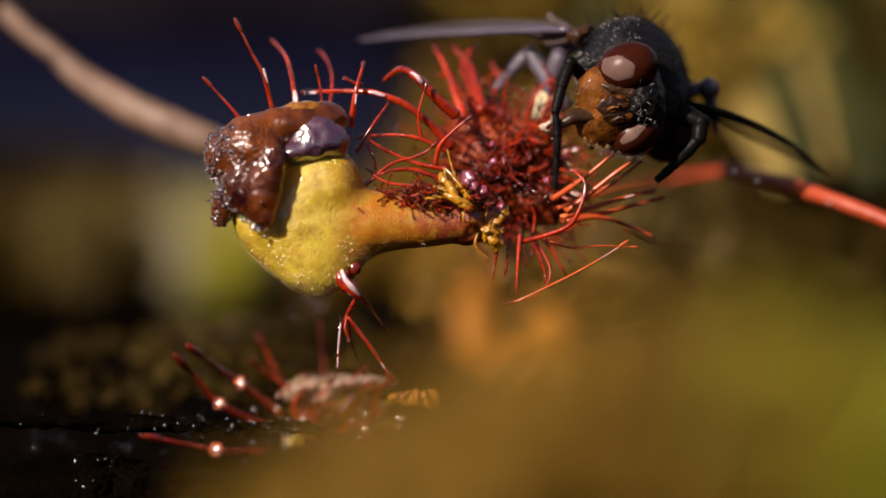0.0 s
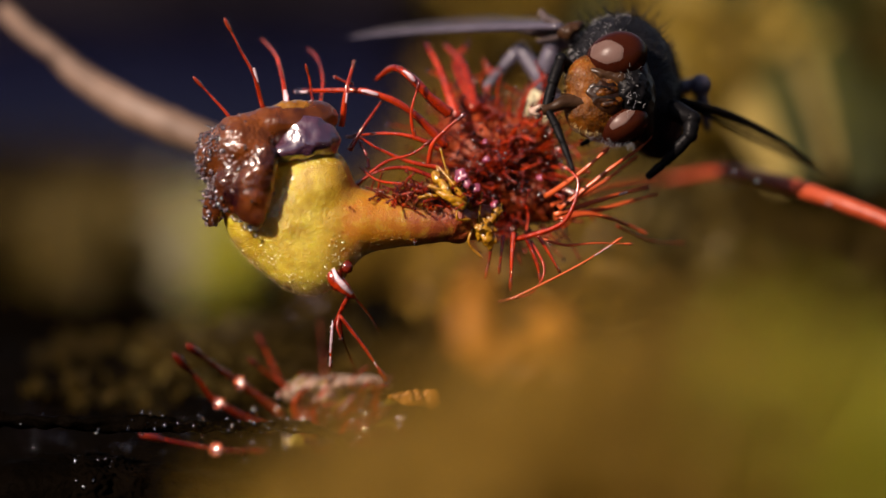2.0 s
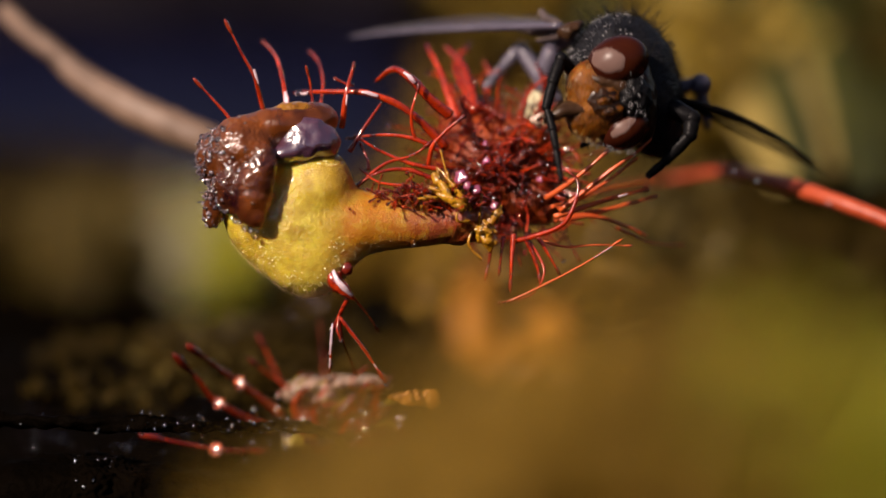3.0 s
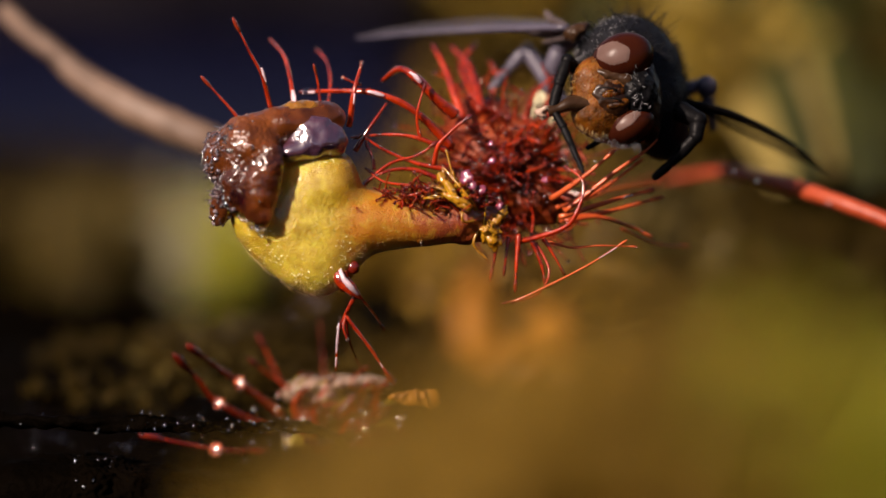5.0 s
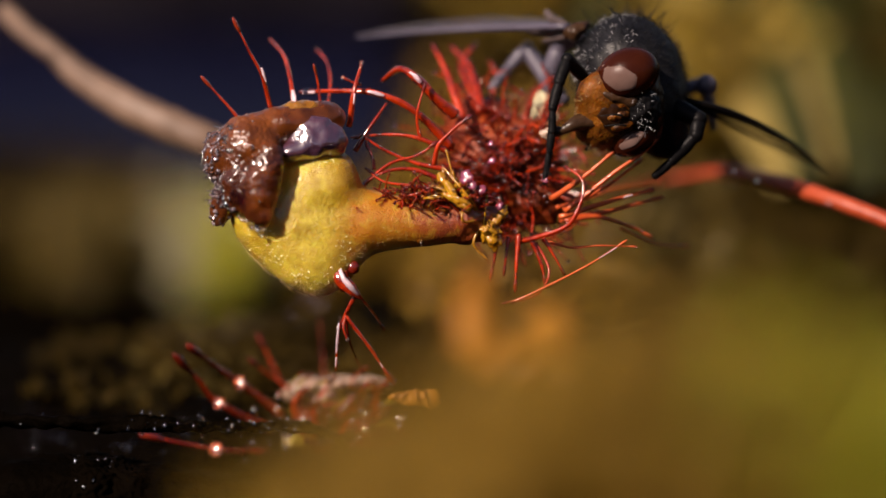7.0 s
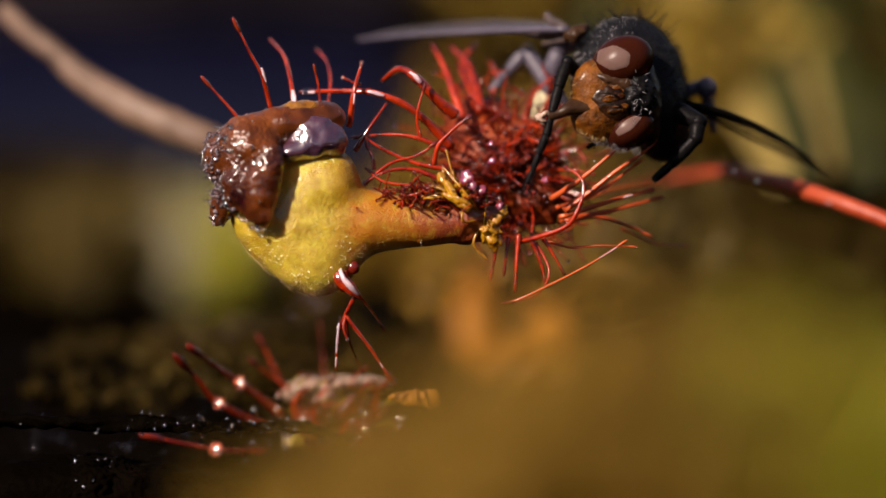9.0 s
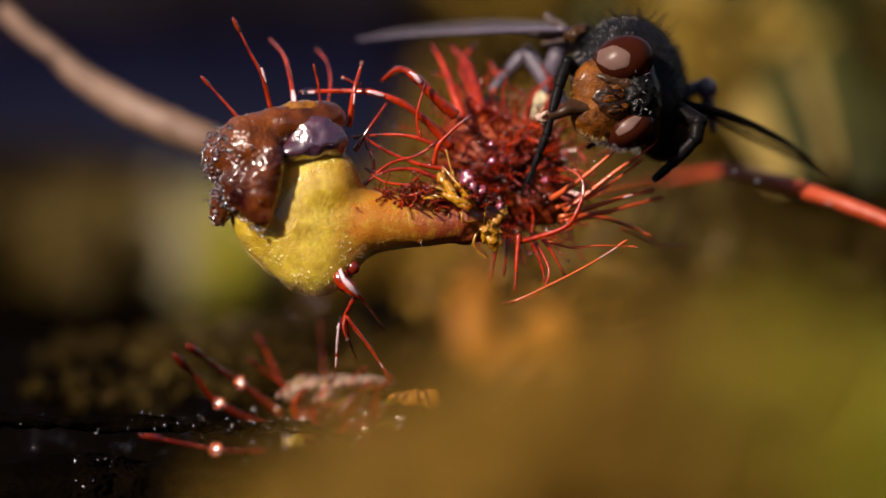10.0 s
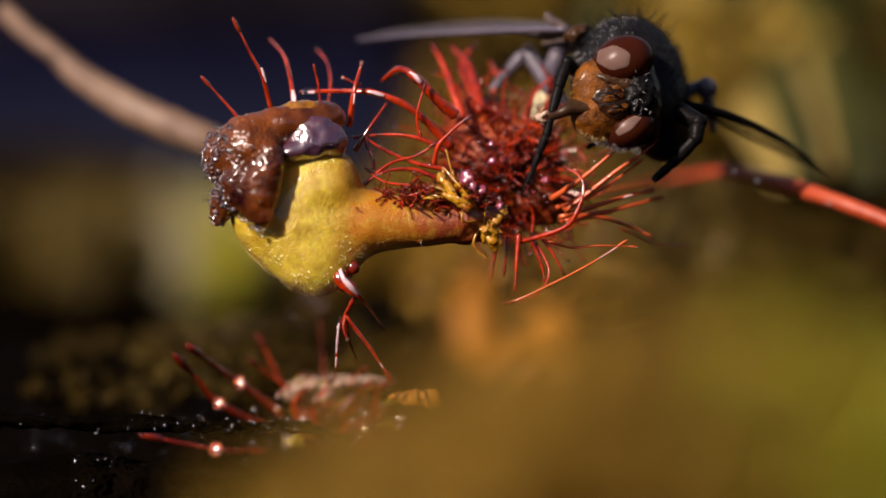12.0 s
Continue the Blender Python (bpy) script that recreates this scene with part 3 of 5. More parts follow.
def P(x, y, w=0.0):
    return spot(x, y, w) - B


U = unit
curl = thing("sundew_leaf", B, "curled yellow sundew leaf capped with glistening brown slime", "sundew", "sundew leaves")
bulb = Geo().blob(P(560, 395, 0), [(P(540, 398, 0), (U(122), U(60), U(106)), -35), (P(472, 388, 0), (U(54), U(42), U(48)), -20), (P(560, 458, 0), (U(50), U(46), U(58)), 10), (P(590, 322, -0.02), (U(43), U(56), U(56)), 0), (P(548, 326, 0.0), (U(46), U(52), U(54)), 0),
                                  (P(640, 392, 0.05), (U(66), U(48), U(50)), -8), (P(700, 393, 0.12), (U(90), U(40), U(43)), -3), (P(780, 394, 0.16), (U(100), U(32), U(34)), 0)], 6, 0.36, 0.03, 0.40, 0.014, 0.06)
part("lamina", bulb, M_YELLOW, curl, "swollen yellow leaf blade")
rng = random.Random(11)
dots, beads = Geo(), Geo()
for _ in range(1700):
    p = Vector(rng.choice(bulb.v))
    if p.y > 0.3:
        continue
    (dots if rng.random() < 0.9 else beads).ball(p, U(rng.uniform(0.6, 1.2)), 4, 5)
# pale beads clustered at set places, painting in the leaf's whitish highlights
crust = Geo()
for _ in range(5200):
    p = Vector(rng.choice(bulb.v))
    if p.y > -0.1:
        continue
    near = min(((p - P(x, y, p.y)).x / U(a)) ** 2 + ((p - P(x, y, p.y)).z / U(b)) ** 2 for x, y, a, b in ((602, 288, 18, 16), (560, 288, 40, 7), (462, 420, 26, 18), (492, 452, 30, 20), (540, 490, 44, 14), (606, 456, 12, 26)))
    if rng.random() < 0.6 * math.exp(-near):
        crust.bead(p, U(rng.uniform(0.5, 1.7)), 5, 7, 0.9)
tagged(part("mucilage", crust, M_PALEGLINT, curl, "pale beads painting the leaf's wet highlights"), kind="stuff")
tagged(part("papillae", dots, M_YELLOW, curl, "fine yellow papillae"), kind="stuff")
tagged(part("dew", beads, M_DEW, curl, "tiny clear dew beads"), kind="stuff")
fuzz = Geo()
edge = [Vector(p) for p in bulb.v if abs(p[1]) < 0.5 and p[2] < P(0, 400).z]
hairs(fuzz, [(p, (p - P(545, 397)).normalized()) for p in rng.sample(edge, min(900, len(edge)))], U(5.5), U(0.35), rng, 0, 0.4)
tagged(part("fuzz", fuzz, M_FUZZ, curl, "fine pale fuzz"), kind="stuff")
neck_rows = swept(((640, 392, 2), (660, 392, 34), (700, 393, 44), (740, 392, 41), (790, 391, 37), (830, 391, 36), (870, 390, 24), (905, 388, 2)), B, 0.14, 90, 40, 0.13, 0.85)
part("neck", Geo().sheet(neck_rows), M_YELLOW, curl, "orange-brown leaf neck")
for _ in range(130):
    ring = rng.randrange(6, 54)
    k = rng.choice([rng.randrange(0, 11), rng.randrange(32, 40)])
    a = neck_rows[ring][k]
    part("dew_drop", Geo().bead(a, U(rng.uniform(1.2, 2.8)), 5, 7), M_DEW, curl)
for _ in range(120):
    ring, k = int(90 * (0.06 + 0.74 * rng.random() ** 0.6)), rng.randrange(3, 14)
    a = neck_rows[ring][k]
    n = Vector((rng.uniform(-0.6, 0.6), -0.5, rng.uniform(0.0, 0.9))).normalized()
    ln = U(rng.uniform(18, 58))
    b = a + n * ln * 0.6
    c = b + (n + Vector((rng.uniform(-1, 1), rng.uniform(-0.6, 0.2), rng.uniform(-0.9, 0.4)))).normalized() * ln * 0.5
    t = part("tentacle", Geo().tube([a - n * 0.03, b, c], [U(2.6), U(1.8), U(1.3)], 6, 5), rng.choice((M_RED, M_RED, M_GLAND)), curl)
    part("gland", Geo().ball(c, (U(2.4), U(2.4), U(3.8)), 6, 8, (c - b).normalized()), M_GLAND, t)
    if rng.random() < 0.4:
        part("dew_drop", Geo().bead(c, U(rng.uniform(2.4, 4)), 6, 8), M_DEW, t)

# ---- slime cap ----
cap_lumps = [(P(446, 268, -0.25), (U(62), 0.80, U(66)), 0), (P(460, 336, -0.85), (U(36), 0.42, U(58)), -8), (P(468, 386, -0.92), (U(15), 0.22, U(18)), 0), (P(508, 222, -0.1), (U(78), 0.62, U(36)), 8),
             (P(570, 212, 0.05), (U(40), 0.5, U(34)), 4), (P(398, 276, 0.0), (U(38), 0.56, U(48)), 0), (P(400, 345, -0.15), (U(24), 0.40, U(58)), -16), (P(428, 328, -0.62), (U(36), 0.42, U(48)), -8), (P(480, 292, -0.92), (U(22), 0.28, U(40)), -6)]
cap_shape = Geo().blob(P(452, 286, -0.2), cap_lumps, 6, 0.14, 0.06, 0.28, 0.028, 0.08)
part("slime_cap", cap_shape, M_GEL, curl, "shiny brown slime cap")
part("slime_roll", Geo().blob(P(552, 246, -0.6), [(P(518, 270, -0.58), (U(28), 0.30, U(17)), 8), (P(556, 257, -0.46), (U(47), 0.36, U(27)), 10), (P(592, 250, -0.30), (U(22), 0.32, U(28)), 6), (P(550, 230, -0.42), (U(42), 0.30, U(26)), 8)], 5, 0.16, 0.05, 0.22, 0.010, 0.06), M_GELP, curl, "glossy purple slime roll")
for x, y, w, a, c, turn in ((528, 202, -0.13, 46, 24, 8),):
    part("amber_rim", Geo().blob(P(x, y, w), [(P(x, y, w), (U(a), 0.38, U(c)), turn)], 5, 0.1, 0.05, 0.16, 0.012, 0.05), M_AMBER, curl, "translucent amber slime rim")
lumps = Geo()
edge_skin = [Vector(p) for p in cap_shape.v if p[0] < P(424, 0).x and -0.75 < p[1] < 0.35 and p[2] < P(0, 225).z and p[0] < P(372 + 0.20 * 24, 0).x + 0.9 * abs(p[2] - P(0, 290).z)]
for _ in range(420):
    p = rng.choice(edge_skin)
    k = rng.uniform(0.6, 1.0) ** 2
    lumps.ball(p + Vector((rng.gauss(0, 0.02), -0.02, rng.gauss(0, 0.02))), (U(rng.uniform(1, 5) * k), U(rng.uniform(1, 4) * k), U(rng.uniform(1, 6) * k)), 5, 7, Vector((rng.gauss(0, 1), rng.gauss(0, 1), 1)).normalized(), 1.5)
tagged(part("slime_crust", lumps, M_SCALE, curl, "grey-purple crust of dried slime"), kind="stuff")
front = [p for p in cap_shape.v if p[1] < -0.05]
left_skin = [p for p in cap_shape.v if p[0] < P(412, 0).x and p[1] < 0.15]
for k in range(96):
    if k < 74:
        p = Vector(rng.choice(left_skin))
    else:
        p = Vector(rng.choice(front)) + Vector((0, -0.02, 0))
    part("dew_drop", Geo().bead(p, U(rng.choice((1.2, 1.6, 2.0, 2.6, 3.6, 5.0))), 7, 10), M_DEW, curl)
for _ in range(9):
    part("dew_drop", Geo().bead(P(rng.uniform(520, 585), rng.uniform(222, 262), -0.76 + rng.uniform(0, 0.06)), U(rng.choice((1.6, 2.2, 2.8))), 7, 10), M_DEW, curl)
for _ in range(10):
    part("dew_drop", Geo().bead(P(rng.gauss(598, 10), rng.gauss(292, 7), -0.40 + rng.uniform(-0.05, 0.08)), U(rng.uniform(1.5, 3)), 7, 10), M_DEW, curl)
for _ in range(26):
    t = rng.random()
    part("dew_drop", Geo().bead(P(462 - 40 * t + rng.gauss(0, 6), 408 - 30 * t + rng.gauss(0, 5), -0.78), U(rng.uniform(1.6, 4)), 7, 10), M_DEW, curl)
fringe = Geo()
for _ in range(12):
    t = rng.random()
    a = Vector(rng.choice(left_skin))
    d = Vector((-1, rng.uniform(-0.4, 0.4), rng.uniform(-0.5, 0.6))) * U(rng.uniform(10, 22))
    fringe.tube([a, a + d * 0.6, a + d], [U(2.0), U(1.4), U(0.6)], 5, 3)
part("slime_threads", fringe, M_DEW, curl, "glistening slime threads")

# tentacles of the curled leaf
for thick, tip, drop, *pts in (
        (5.5, 6.5, 0, (480, 195, 0.1), (464, 135, -0.1), (440, 88, -0.2), (415, 38, -0.3)),
        (5.0, 6.0, 0, (430, 220, 0.0), (402, 186, -0.1), (360, 140, -0.2)),
        (7.0, 4.0, 0, (522, 190, 0.2), (514, 140, 0.6), (502, 98, 1.6), (478, 70, 3.0)),
        (4.0, 4.5, 0, (567, 185, 0.2), (563, 148, 0.2), (556, 118, 0.1)),
        (4.5, 4.0, 0, (580, 190, 1.0), (585, 140, 1.8), (576, 106, 2.6), (560, 88, 3.4)),
        (7.0, 5.0, 4.5, (618, 225, 0.4), (626, 165, 0.3), (634, 135, 0.4), (640, 112, 0.5)),
        (4.5, 4.5, 4.0, (640, 150, 0.5), (625, 146, 0.5), (608, 138, 0.5))):
    tentacle(curl, B, pts, thick, tip, drop)
# white strips painting the highlights on shafts, hanging strand and spur
for r, *pts in ((4.2, (518, 160, 0.22), (521, 176, 0.12), (524, 189, 0.06)), (2.4, (463, 120, -0.30), (467, 133, -0.28), (471, 146, -0.24)), (2.8, (628, 166, 0.16), (626, 184, 0.16)), (5.0, (536, 164, 1.05), (558, 163, 0.85)),
               (2.2, (600, 572, -0.26), (597, 600, -0.16), (595, 626, -0.02)), (1.8, (595, 632, 0.1), (594, 650, 0.2)), (1.8, (672, 642, 0.06), (678, 652, 0.08)), (4.6, (601, 478, -0.54), (609, 494, -0.65), (622, 509, -0.64), (634, 522, -0.52)), (4.5, (597, 468, -0.46), (601, 480, -0.50))):
    part("glint_strip", Geo().tube([P(*p) for p in pts], [U(r) * 0.6] + [U(r)] * (len(pts) - 2) + [U(r) * 0.5], 9, 5, wobble=0.9), M_GLINT, curl, "white strip painted as a wet highlight")
part("spur", Geo().tube([P(598, 474, -0.25), P(606, 496, -0.45), P(622, 512, -0.5), P(638, 527, -0.4)], [U(13), U(13), U(10), U(4)], 10, 6, wobble=0.5), M_RED, curl, "wet red spur")
part("wart", Geo().ball(P(625, 474, -0.35), (U(12), U(9), U(12)), 7, 10, rough=0.3), M_GLAND, curl, "dark red wart")
part("wart", Geo().ball(P(608, 507, -0.25), (U(11), U(9), U(10)), 7, 10, rough=0.3), M_GLAND, curl, "dark red wart")
for thick, tip, drop, *pts in (
        (6.0, 4.0, 0, (630, 520, -0.3), (612, 556, -0.2), (599, 592, 0.0), (595, 655, 0.4)),
        (5.0, 8.0, 7.0, (612, 560, -0.2), (652, 612, 0.0), (676, 648, 0.2), (694, 674, 0.3)),
        (4.0, 6.0, 0, (636, 524, -0.2), (662, 556, 0.6), (680, 584, 1.2)),
        (3.5, 3.5, 0, (613, 560, -0.2), (618, 602, 0.2), (642, 662, 1.0)),
        (4.0, 3.0, 3.5, (612, 558, -0.2), (608, 580, -0.3), (614, 600, -0.3))):
    tentacle(curl, B, pts, thick, tip, drop)
for k in range(9):
    t = (k + 0.5 * math.sin(k * 3.1)) / 9
    part("dew_drop", Geo().bead(P(599 - 5 * t + 2 * math.sin(k * 5.0), 570 + 82 * t, -0.18 + 0.4 * t), U(1.8 + 1.4 * math.sin(k * 2.2) ** 2), 7, 9, 0.4), M_DEW, curl)

# ---- red leaf ----
B = spot(900, 330, 0.5)
red = thing("sundew_leaf", B, "round deep red sundew leaf bristling with sticky tentacles", "sundew", "sundew leaves")
blade = Geo().blob(P(900, 300, 2.5), [(P(900, 300, 2.9), (U(104), 0.6, U(98)), 0), (P(850, 235, 3.4), (U(70), 0.5, U(70)), 20), (P(952, 350, 2.4), (U(56), 0.5, U(52)), 0)], 5, 0.2, 0.18, 0.3, 0.10, 0.10)
part("lamina", blade, M_DEEP, red, "dark red leaf blade")
part("pale_lobe", Geo().blob(P(962, 205, 3.2), [(P(962, 205, 3.2), (U(30), 0.3, U(52)), -10)], 4, 0.1, 0.08, 0.3), M_MOSSP, red, "pale withered lobe")
# long tentacles reaching over to the curled leaf
for thick, tip, drop, *pts in (
        (10.0, 9.0, 0, (800, 262, 0.9), (735, 198, 0.6), (668, 166, 0.5), (600, 161, 0.8), (538, 163, 1.3)),
        (13.0, 6.0, 0, (806, 205, 0.9), (770, 172, 0.7), (738, 140, 0.7), (708, 122, 1.0), (678, 142, 1.6)),
        (6.0, 5.0, 0, (628, 268, 0.4), (655, 225, 0.4), (692, 172, 0.6)),
        (7.0, 5.0, 4.0, (790, 268, 0.6), (745, 246, 0.5), (690, 238, 0.6), (626, 244, 0.7)),
        (6.0, 5.0, 0, (792, 300, 0.4), (740, 290, 0.4), (685, 268, 0.4), (640, 240, 0.4)),
        (6.0, 5.0, 0, (790, 322, 0.3), (730, 300, 0.3), (680, 305, 0.2), (636, 330, 0.2)),
        (5.0, 5.0, 0, (795, 345, 0.2), (735, 330, 0.1), (680, 322, 0.1), (650, 300, 0.2))):
    tentacle(red, B, pts, thick, tip, drop)
for thick, tip, drop, *pts in (
        (5.0, 5.0, 0, (745, 250, 0.5), (738, 205, 0.4), (752, 150, 0.4)),
        (5.0, 5.0, 0, (640, 330, 0.2), (690, 290, 0.3), (740, 275, 0.4), (772, 252, 0.4)),
        (4.5, 4.0, 0, (648, 345, 0.2), (700, 352, 0.2), (760, 340, 0.2)),
        (6.0, 5.0, 4.5, (768, 292, 0.0), (776, 258, -0.1), (800, 232, -0.2), (830, 207, -0.3)),
        (12.0, 8.0, 0, (820, 215, 2.2), (790, 128, 2.9), (768, 84, 3.4)),
        (14.0, 9.0, 0, (852, 200, 2.4), (832, 124, 3.2), (802, 86, 3.9)),
        (11.0, 8.0, 0, (846, 190, 2.8), (816, 120, 3.8), (840, 80, 4.4)),
        (8.0, 7.0, 0, (862, 190, 2.9), (880, 140, 3.6), (868, 112, 4.0)),
        (5.0, 5.0, 0, (662, 300, 0.4), (660, 280, 0.5), (648, 255, 0.6))):
    tentacle(red, B, pts, thick, tip, drop)
# more highlights painted as white strips along these tentacles
for r, *pts in ((4.2, (650, 163, 0.40), (664, 165, 0.38), (680, 170, 0.40)), (5.0, (725, 128, 0.52), (736, 137, 0.50), (745, 146, 0.52)), (2.6, (1104, 350, 0.96), (1120, 345, 1.02)), (2.0, (1060, 458, -0.18), (1092, 438, -0.14))):
    part("glint_strip", Geo().tube([P(*p) for p in pts], [U(r) * 0.6] + [U(r)] * (len(pts) - 2) + [U(r) * 0.5], 9, 5, wobble=0.9), M_GLINT, red, "white strip painted as a wet highlight")
# the fan on the far side
for thick, tip, drop, *pts in (
        (7.0, 6.0, 0, (975, 352, 0.6), (1032, 314, 0.2), (1084, 270, 0.1)),
        (6.0, 4.5, 0, (1000, 375, 0.4), (1088, 305, 0.2), (1136, 272, 0.2), (1160, 250, 0.2)),
        (6.5, 5.0, 0, (995, 370, 0.8), (1076, 328, 0.9), (1134, 284, 1.0)),
        (6.5, 6.0, 5.0, (990, 385, 0.4), (1096, 352, 0.8), (1152, 338, 1.3)),
        (7.5, 6.5, 0, (990, 390, 0.8), (1080, 374, 1.2), (1168, 350, 1.7)),
        (6.0, 5.5, 0, (1000, 392, 0.8), (1056, 384, 1.0), (1118, 402, 1.3), (1150, 418, 1.5)),
        (4.0, 4.0, 0, (1100, 404, 1.5), (1160, 432, 2.2), (1216, 436, 3.0)),
        (4.5, 4.0, 0, (985, 368, 0.9), (1042, 352, 1.6), (1092, 334, 2.4), (1170, 322, 3.2)),
        (3.5, 3.5, 3.0, (960, 425, 0.0), (1010, 438, -0.1), (1060, 435, -0.1), (1124, 437, 0.0))):
    tentacle(red, B, pts, thick, tip, drop, M_STEM, M_STEM, push=0.4)
for thick, tip, drop, *pts in (
        (4.0, 4.0, 3.0, (948, 430, 0.3), (972, 480, 0.1), (950, 522, -0.1), (893, 537, -0.1)),
        (6.5, 5.0, 4.0, (920, 428, 0.3), (998, 404, -0.2), (1024, 368, -0.3), (1032, 322, -0.2), (1002, 296, 0.1)),
        (6.0, 6.0, 0, (880, 420, 0.3), (876, 455, 0.3), (868, 492, 0.3)),
        (6.5, 6.0, 0, (918, 415, 0.2), (914, 470, 0.1), (912, 512, 0.1)),
        (6.0, 6.0, 0, (940, 425, 0.2), (958, 468, 0.2), (966, 505, 0.2)),
        (5.0, 5.0, 3.0, (960, 420, 0.3), (982, 455, 0.3), (998, 484, 0.4)),
        (5.0, 5.0, 0, (900, 420, 0.3), (896, 450, 0.2), (892, 484, 0.2))):
    tentacle(red, B, pts, thick, tip, drop)
tentacle(red, B, ((905, 536, 0.0), (950, 516, -0.1), (1040, 470, -0.1), (1106, 428, 0.0)), 4.0, 4.5, 0, M_STEM, M_STEM)
# golden, half-dead ones
rng = random.Random(17)
for k in range(5):
    x0, y0 = rng.gauss(842, 7), rng.gauss(388, 12)
    x2, y2 = rng.gauss(798, 20), rng.gauss(330, 22)
    x1, y1 = (x0 + x2) / 2 + rng.gauss(0, 14), (y0 + y2) / 2 + rng.gauss(0, 12)
    tentacle(red, B, ((x0, y0, -0.1), (x1, y1, rng.uniform(-0.6, -0.2)), (x2, y2, rng.uniform(-0.6, -0.2)), (x2 + rng.gauss(-6, 9), y2 + rng.gauss(-4, 9), -0.3)), rng.uniform(2.6, 4.6), rng.uniform(3, 4), rng.choice((0, 3, 4)), M_GOLD, M_GOLD)
for pts in (((856, 430, 0.0), (858, 385, -0.2), (862, 346, -0.2)), ((850, 400, 0.0), (838, 432, -0.1), (860, 458, 0.0)), ((836, 375, -0.1), (806, 322, -0.3), (790, 268, -0.2))):
    tentacle(red, B, pts, 4.2, 3.5, 3.0, M_GOLD, M_GOLD)
for x, y, w, a, c, turn in ((782, 318, -0.35, 9, 14, 20), (778, 336, -0.42, 16, 6, -24), (798, 340, -0.45, 9, 24, 28), (806, 354, -0.50, 30, 7, -28), (818, 364, -0.48, 15, 7, -30), (766, 350, -0.3, 18, 4, 5), (804, 320, -0.2, 6, 22, 14), (822, 346, -0.3, 6, 22, 20)):
    part("golden_lobe", Geo().blob(P(x, y, w), [(P(x, y, w), (U(a), 0.13, U(c)), turn), (P(x + a * 0.5, y + c * 0.3, w - 0.05), (U(a * 0.5), 0.1, U(c * 0.6)), turn)], 4, 0.08, 0.04, 0.14, 0.006, 0.05), M_GOLD, red, "wrinkled golden lobe")
    part("dew_drop", Geo().bead(P(x + 4, y - 4, w - 0.16), U(2.0), 6, 8), M_DEW, red)
part("yellow_bud", Geo().blob(P(872, 405, 0.0), [(P(868, 412, 0.0), (U(18), 0.2, U(30)), 25), (P(884, 386, 0.0), (U(10), 0.15, U(26)), -30)], 5, 0.1, 0.12, 0.15, 0.05, 0.06), M_GOLD, red, "wrinkled golden bud")
# short inner tentacles all over the blade
rng = random.Random(21)
inner = [Vector(p) for p in blade.v]
mid = P(905, 300, 3.0)
for _ in range(420):
    p = rng.choice(inner)
    n = (p - mid).normalized()
    if n.y > 0.35:
        continue
    ln = U(rng.uniform(22, 84))
    k = Vector((rng.uniform(-1, 1), rng.uniform(-0.9, 0.2), rng.uniform(-0.7, 0.9)))
    a = p - n * 0.05
    b = p + n * ln * 0.6 + k * ln * 0.15
    c = b + (n * 0.25 + k * 0.75).normalized() * ln * 0.55
    th, tp = rng.uniform(1.4, 3.0), rng.uniform(2.0, 4.0)
    line = Geo().tube([a, b, c], [U(th) * 1.2, U(th) * 0.9, U(th) * 0.7], 6, 5)
    t = part("tentacle", line, rng.choice((M_RED, M_RED, M_RED, M_GLAND, M_GLAND)), red)
    ax = (c - b).normalized()
    part("gland", Geo().ball(c, (U(tp) * 0.85, U(tp) * 0.85, U(tp) * 1.5), 6, 8, ax), M_GLAND, t)
    if rng.random() < 0.4:
        part("dew_drop", Geo().bead(c + ax * U(2), U(tp * rng.uniform(0.8, 1.5)), 7, 10), M_DEW, t, "clear sticky dew drop")
for _ in range(80):
    x, y = rng.gauss(890, 62), rng.gauss(300, 62)
    part("dew_drop", Geo().bead(P(x, y, rng.uniform(-0.2, 1.2)), U(rng.choice((0.8, 1.1, 1.6, 2.2))), 6, 8), M_DEW, red)
for x, y, w, r in ((826, 315, -0.55, 15), (852, 336, -0.5, 12), (836, 326, -0.6, 9), (965, 318, -0.1, 8), (870, 285, -0.2, 9), (884, 365, -0.5, 9), (868, 255, 0.1, 7)):
    part("dew_drop", Geo().bead(P(x, y, w), U(r) * 0.7, 9, 12, rough=0.7), M_PINK, red, "large pink-tinted dew drop")
    part("gland", Geo().ball(P(x, y, w + 0.1), (U(r) * 0.7, U(r) * 0.6, U(r) * 0.6), 7, 9, rough=0.3), M_GLAND, red)

B = spot(1420, 340, 1.5)
petiole = thing("leaf_stalk", B, "bright red sundew leaf stalk lying in the moss", "leaf stalk")
part("stem", Geo().tube([P(1000, 352, 6.0), P(1180, 318, 11.0), P(1300, 306, 8.0), P(1420, 337, 4.4), P(1570, 392, 3.0), P(1760, 480, 2.2), P(2000, 700, 2.0)], [U(5), U(6), U(13), U(17), U(15), U(14), U(14)], 10, 8, wobble=0.14), M_PETIOLE, petiole)
for x, y in ((1466, 360), (1340, 318), (1300, 300)):
    part("dew_drop", Geo().bead(P(x, y, 3.4), U(5), 7, 10), M_DEW, petiole)
B = spot(870, 590, -17)
withered = thing("withered_leaf", B, "orange withered sundew leaf curled low in the moss", "leaf")
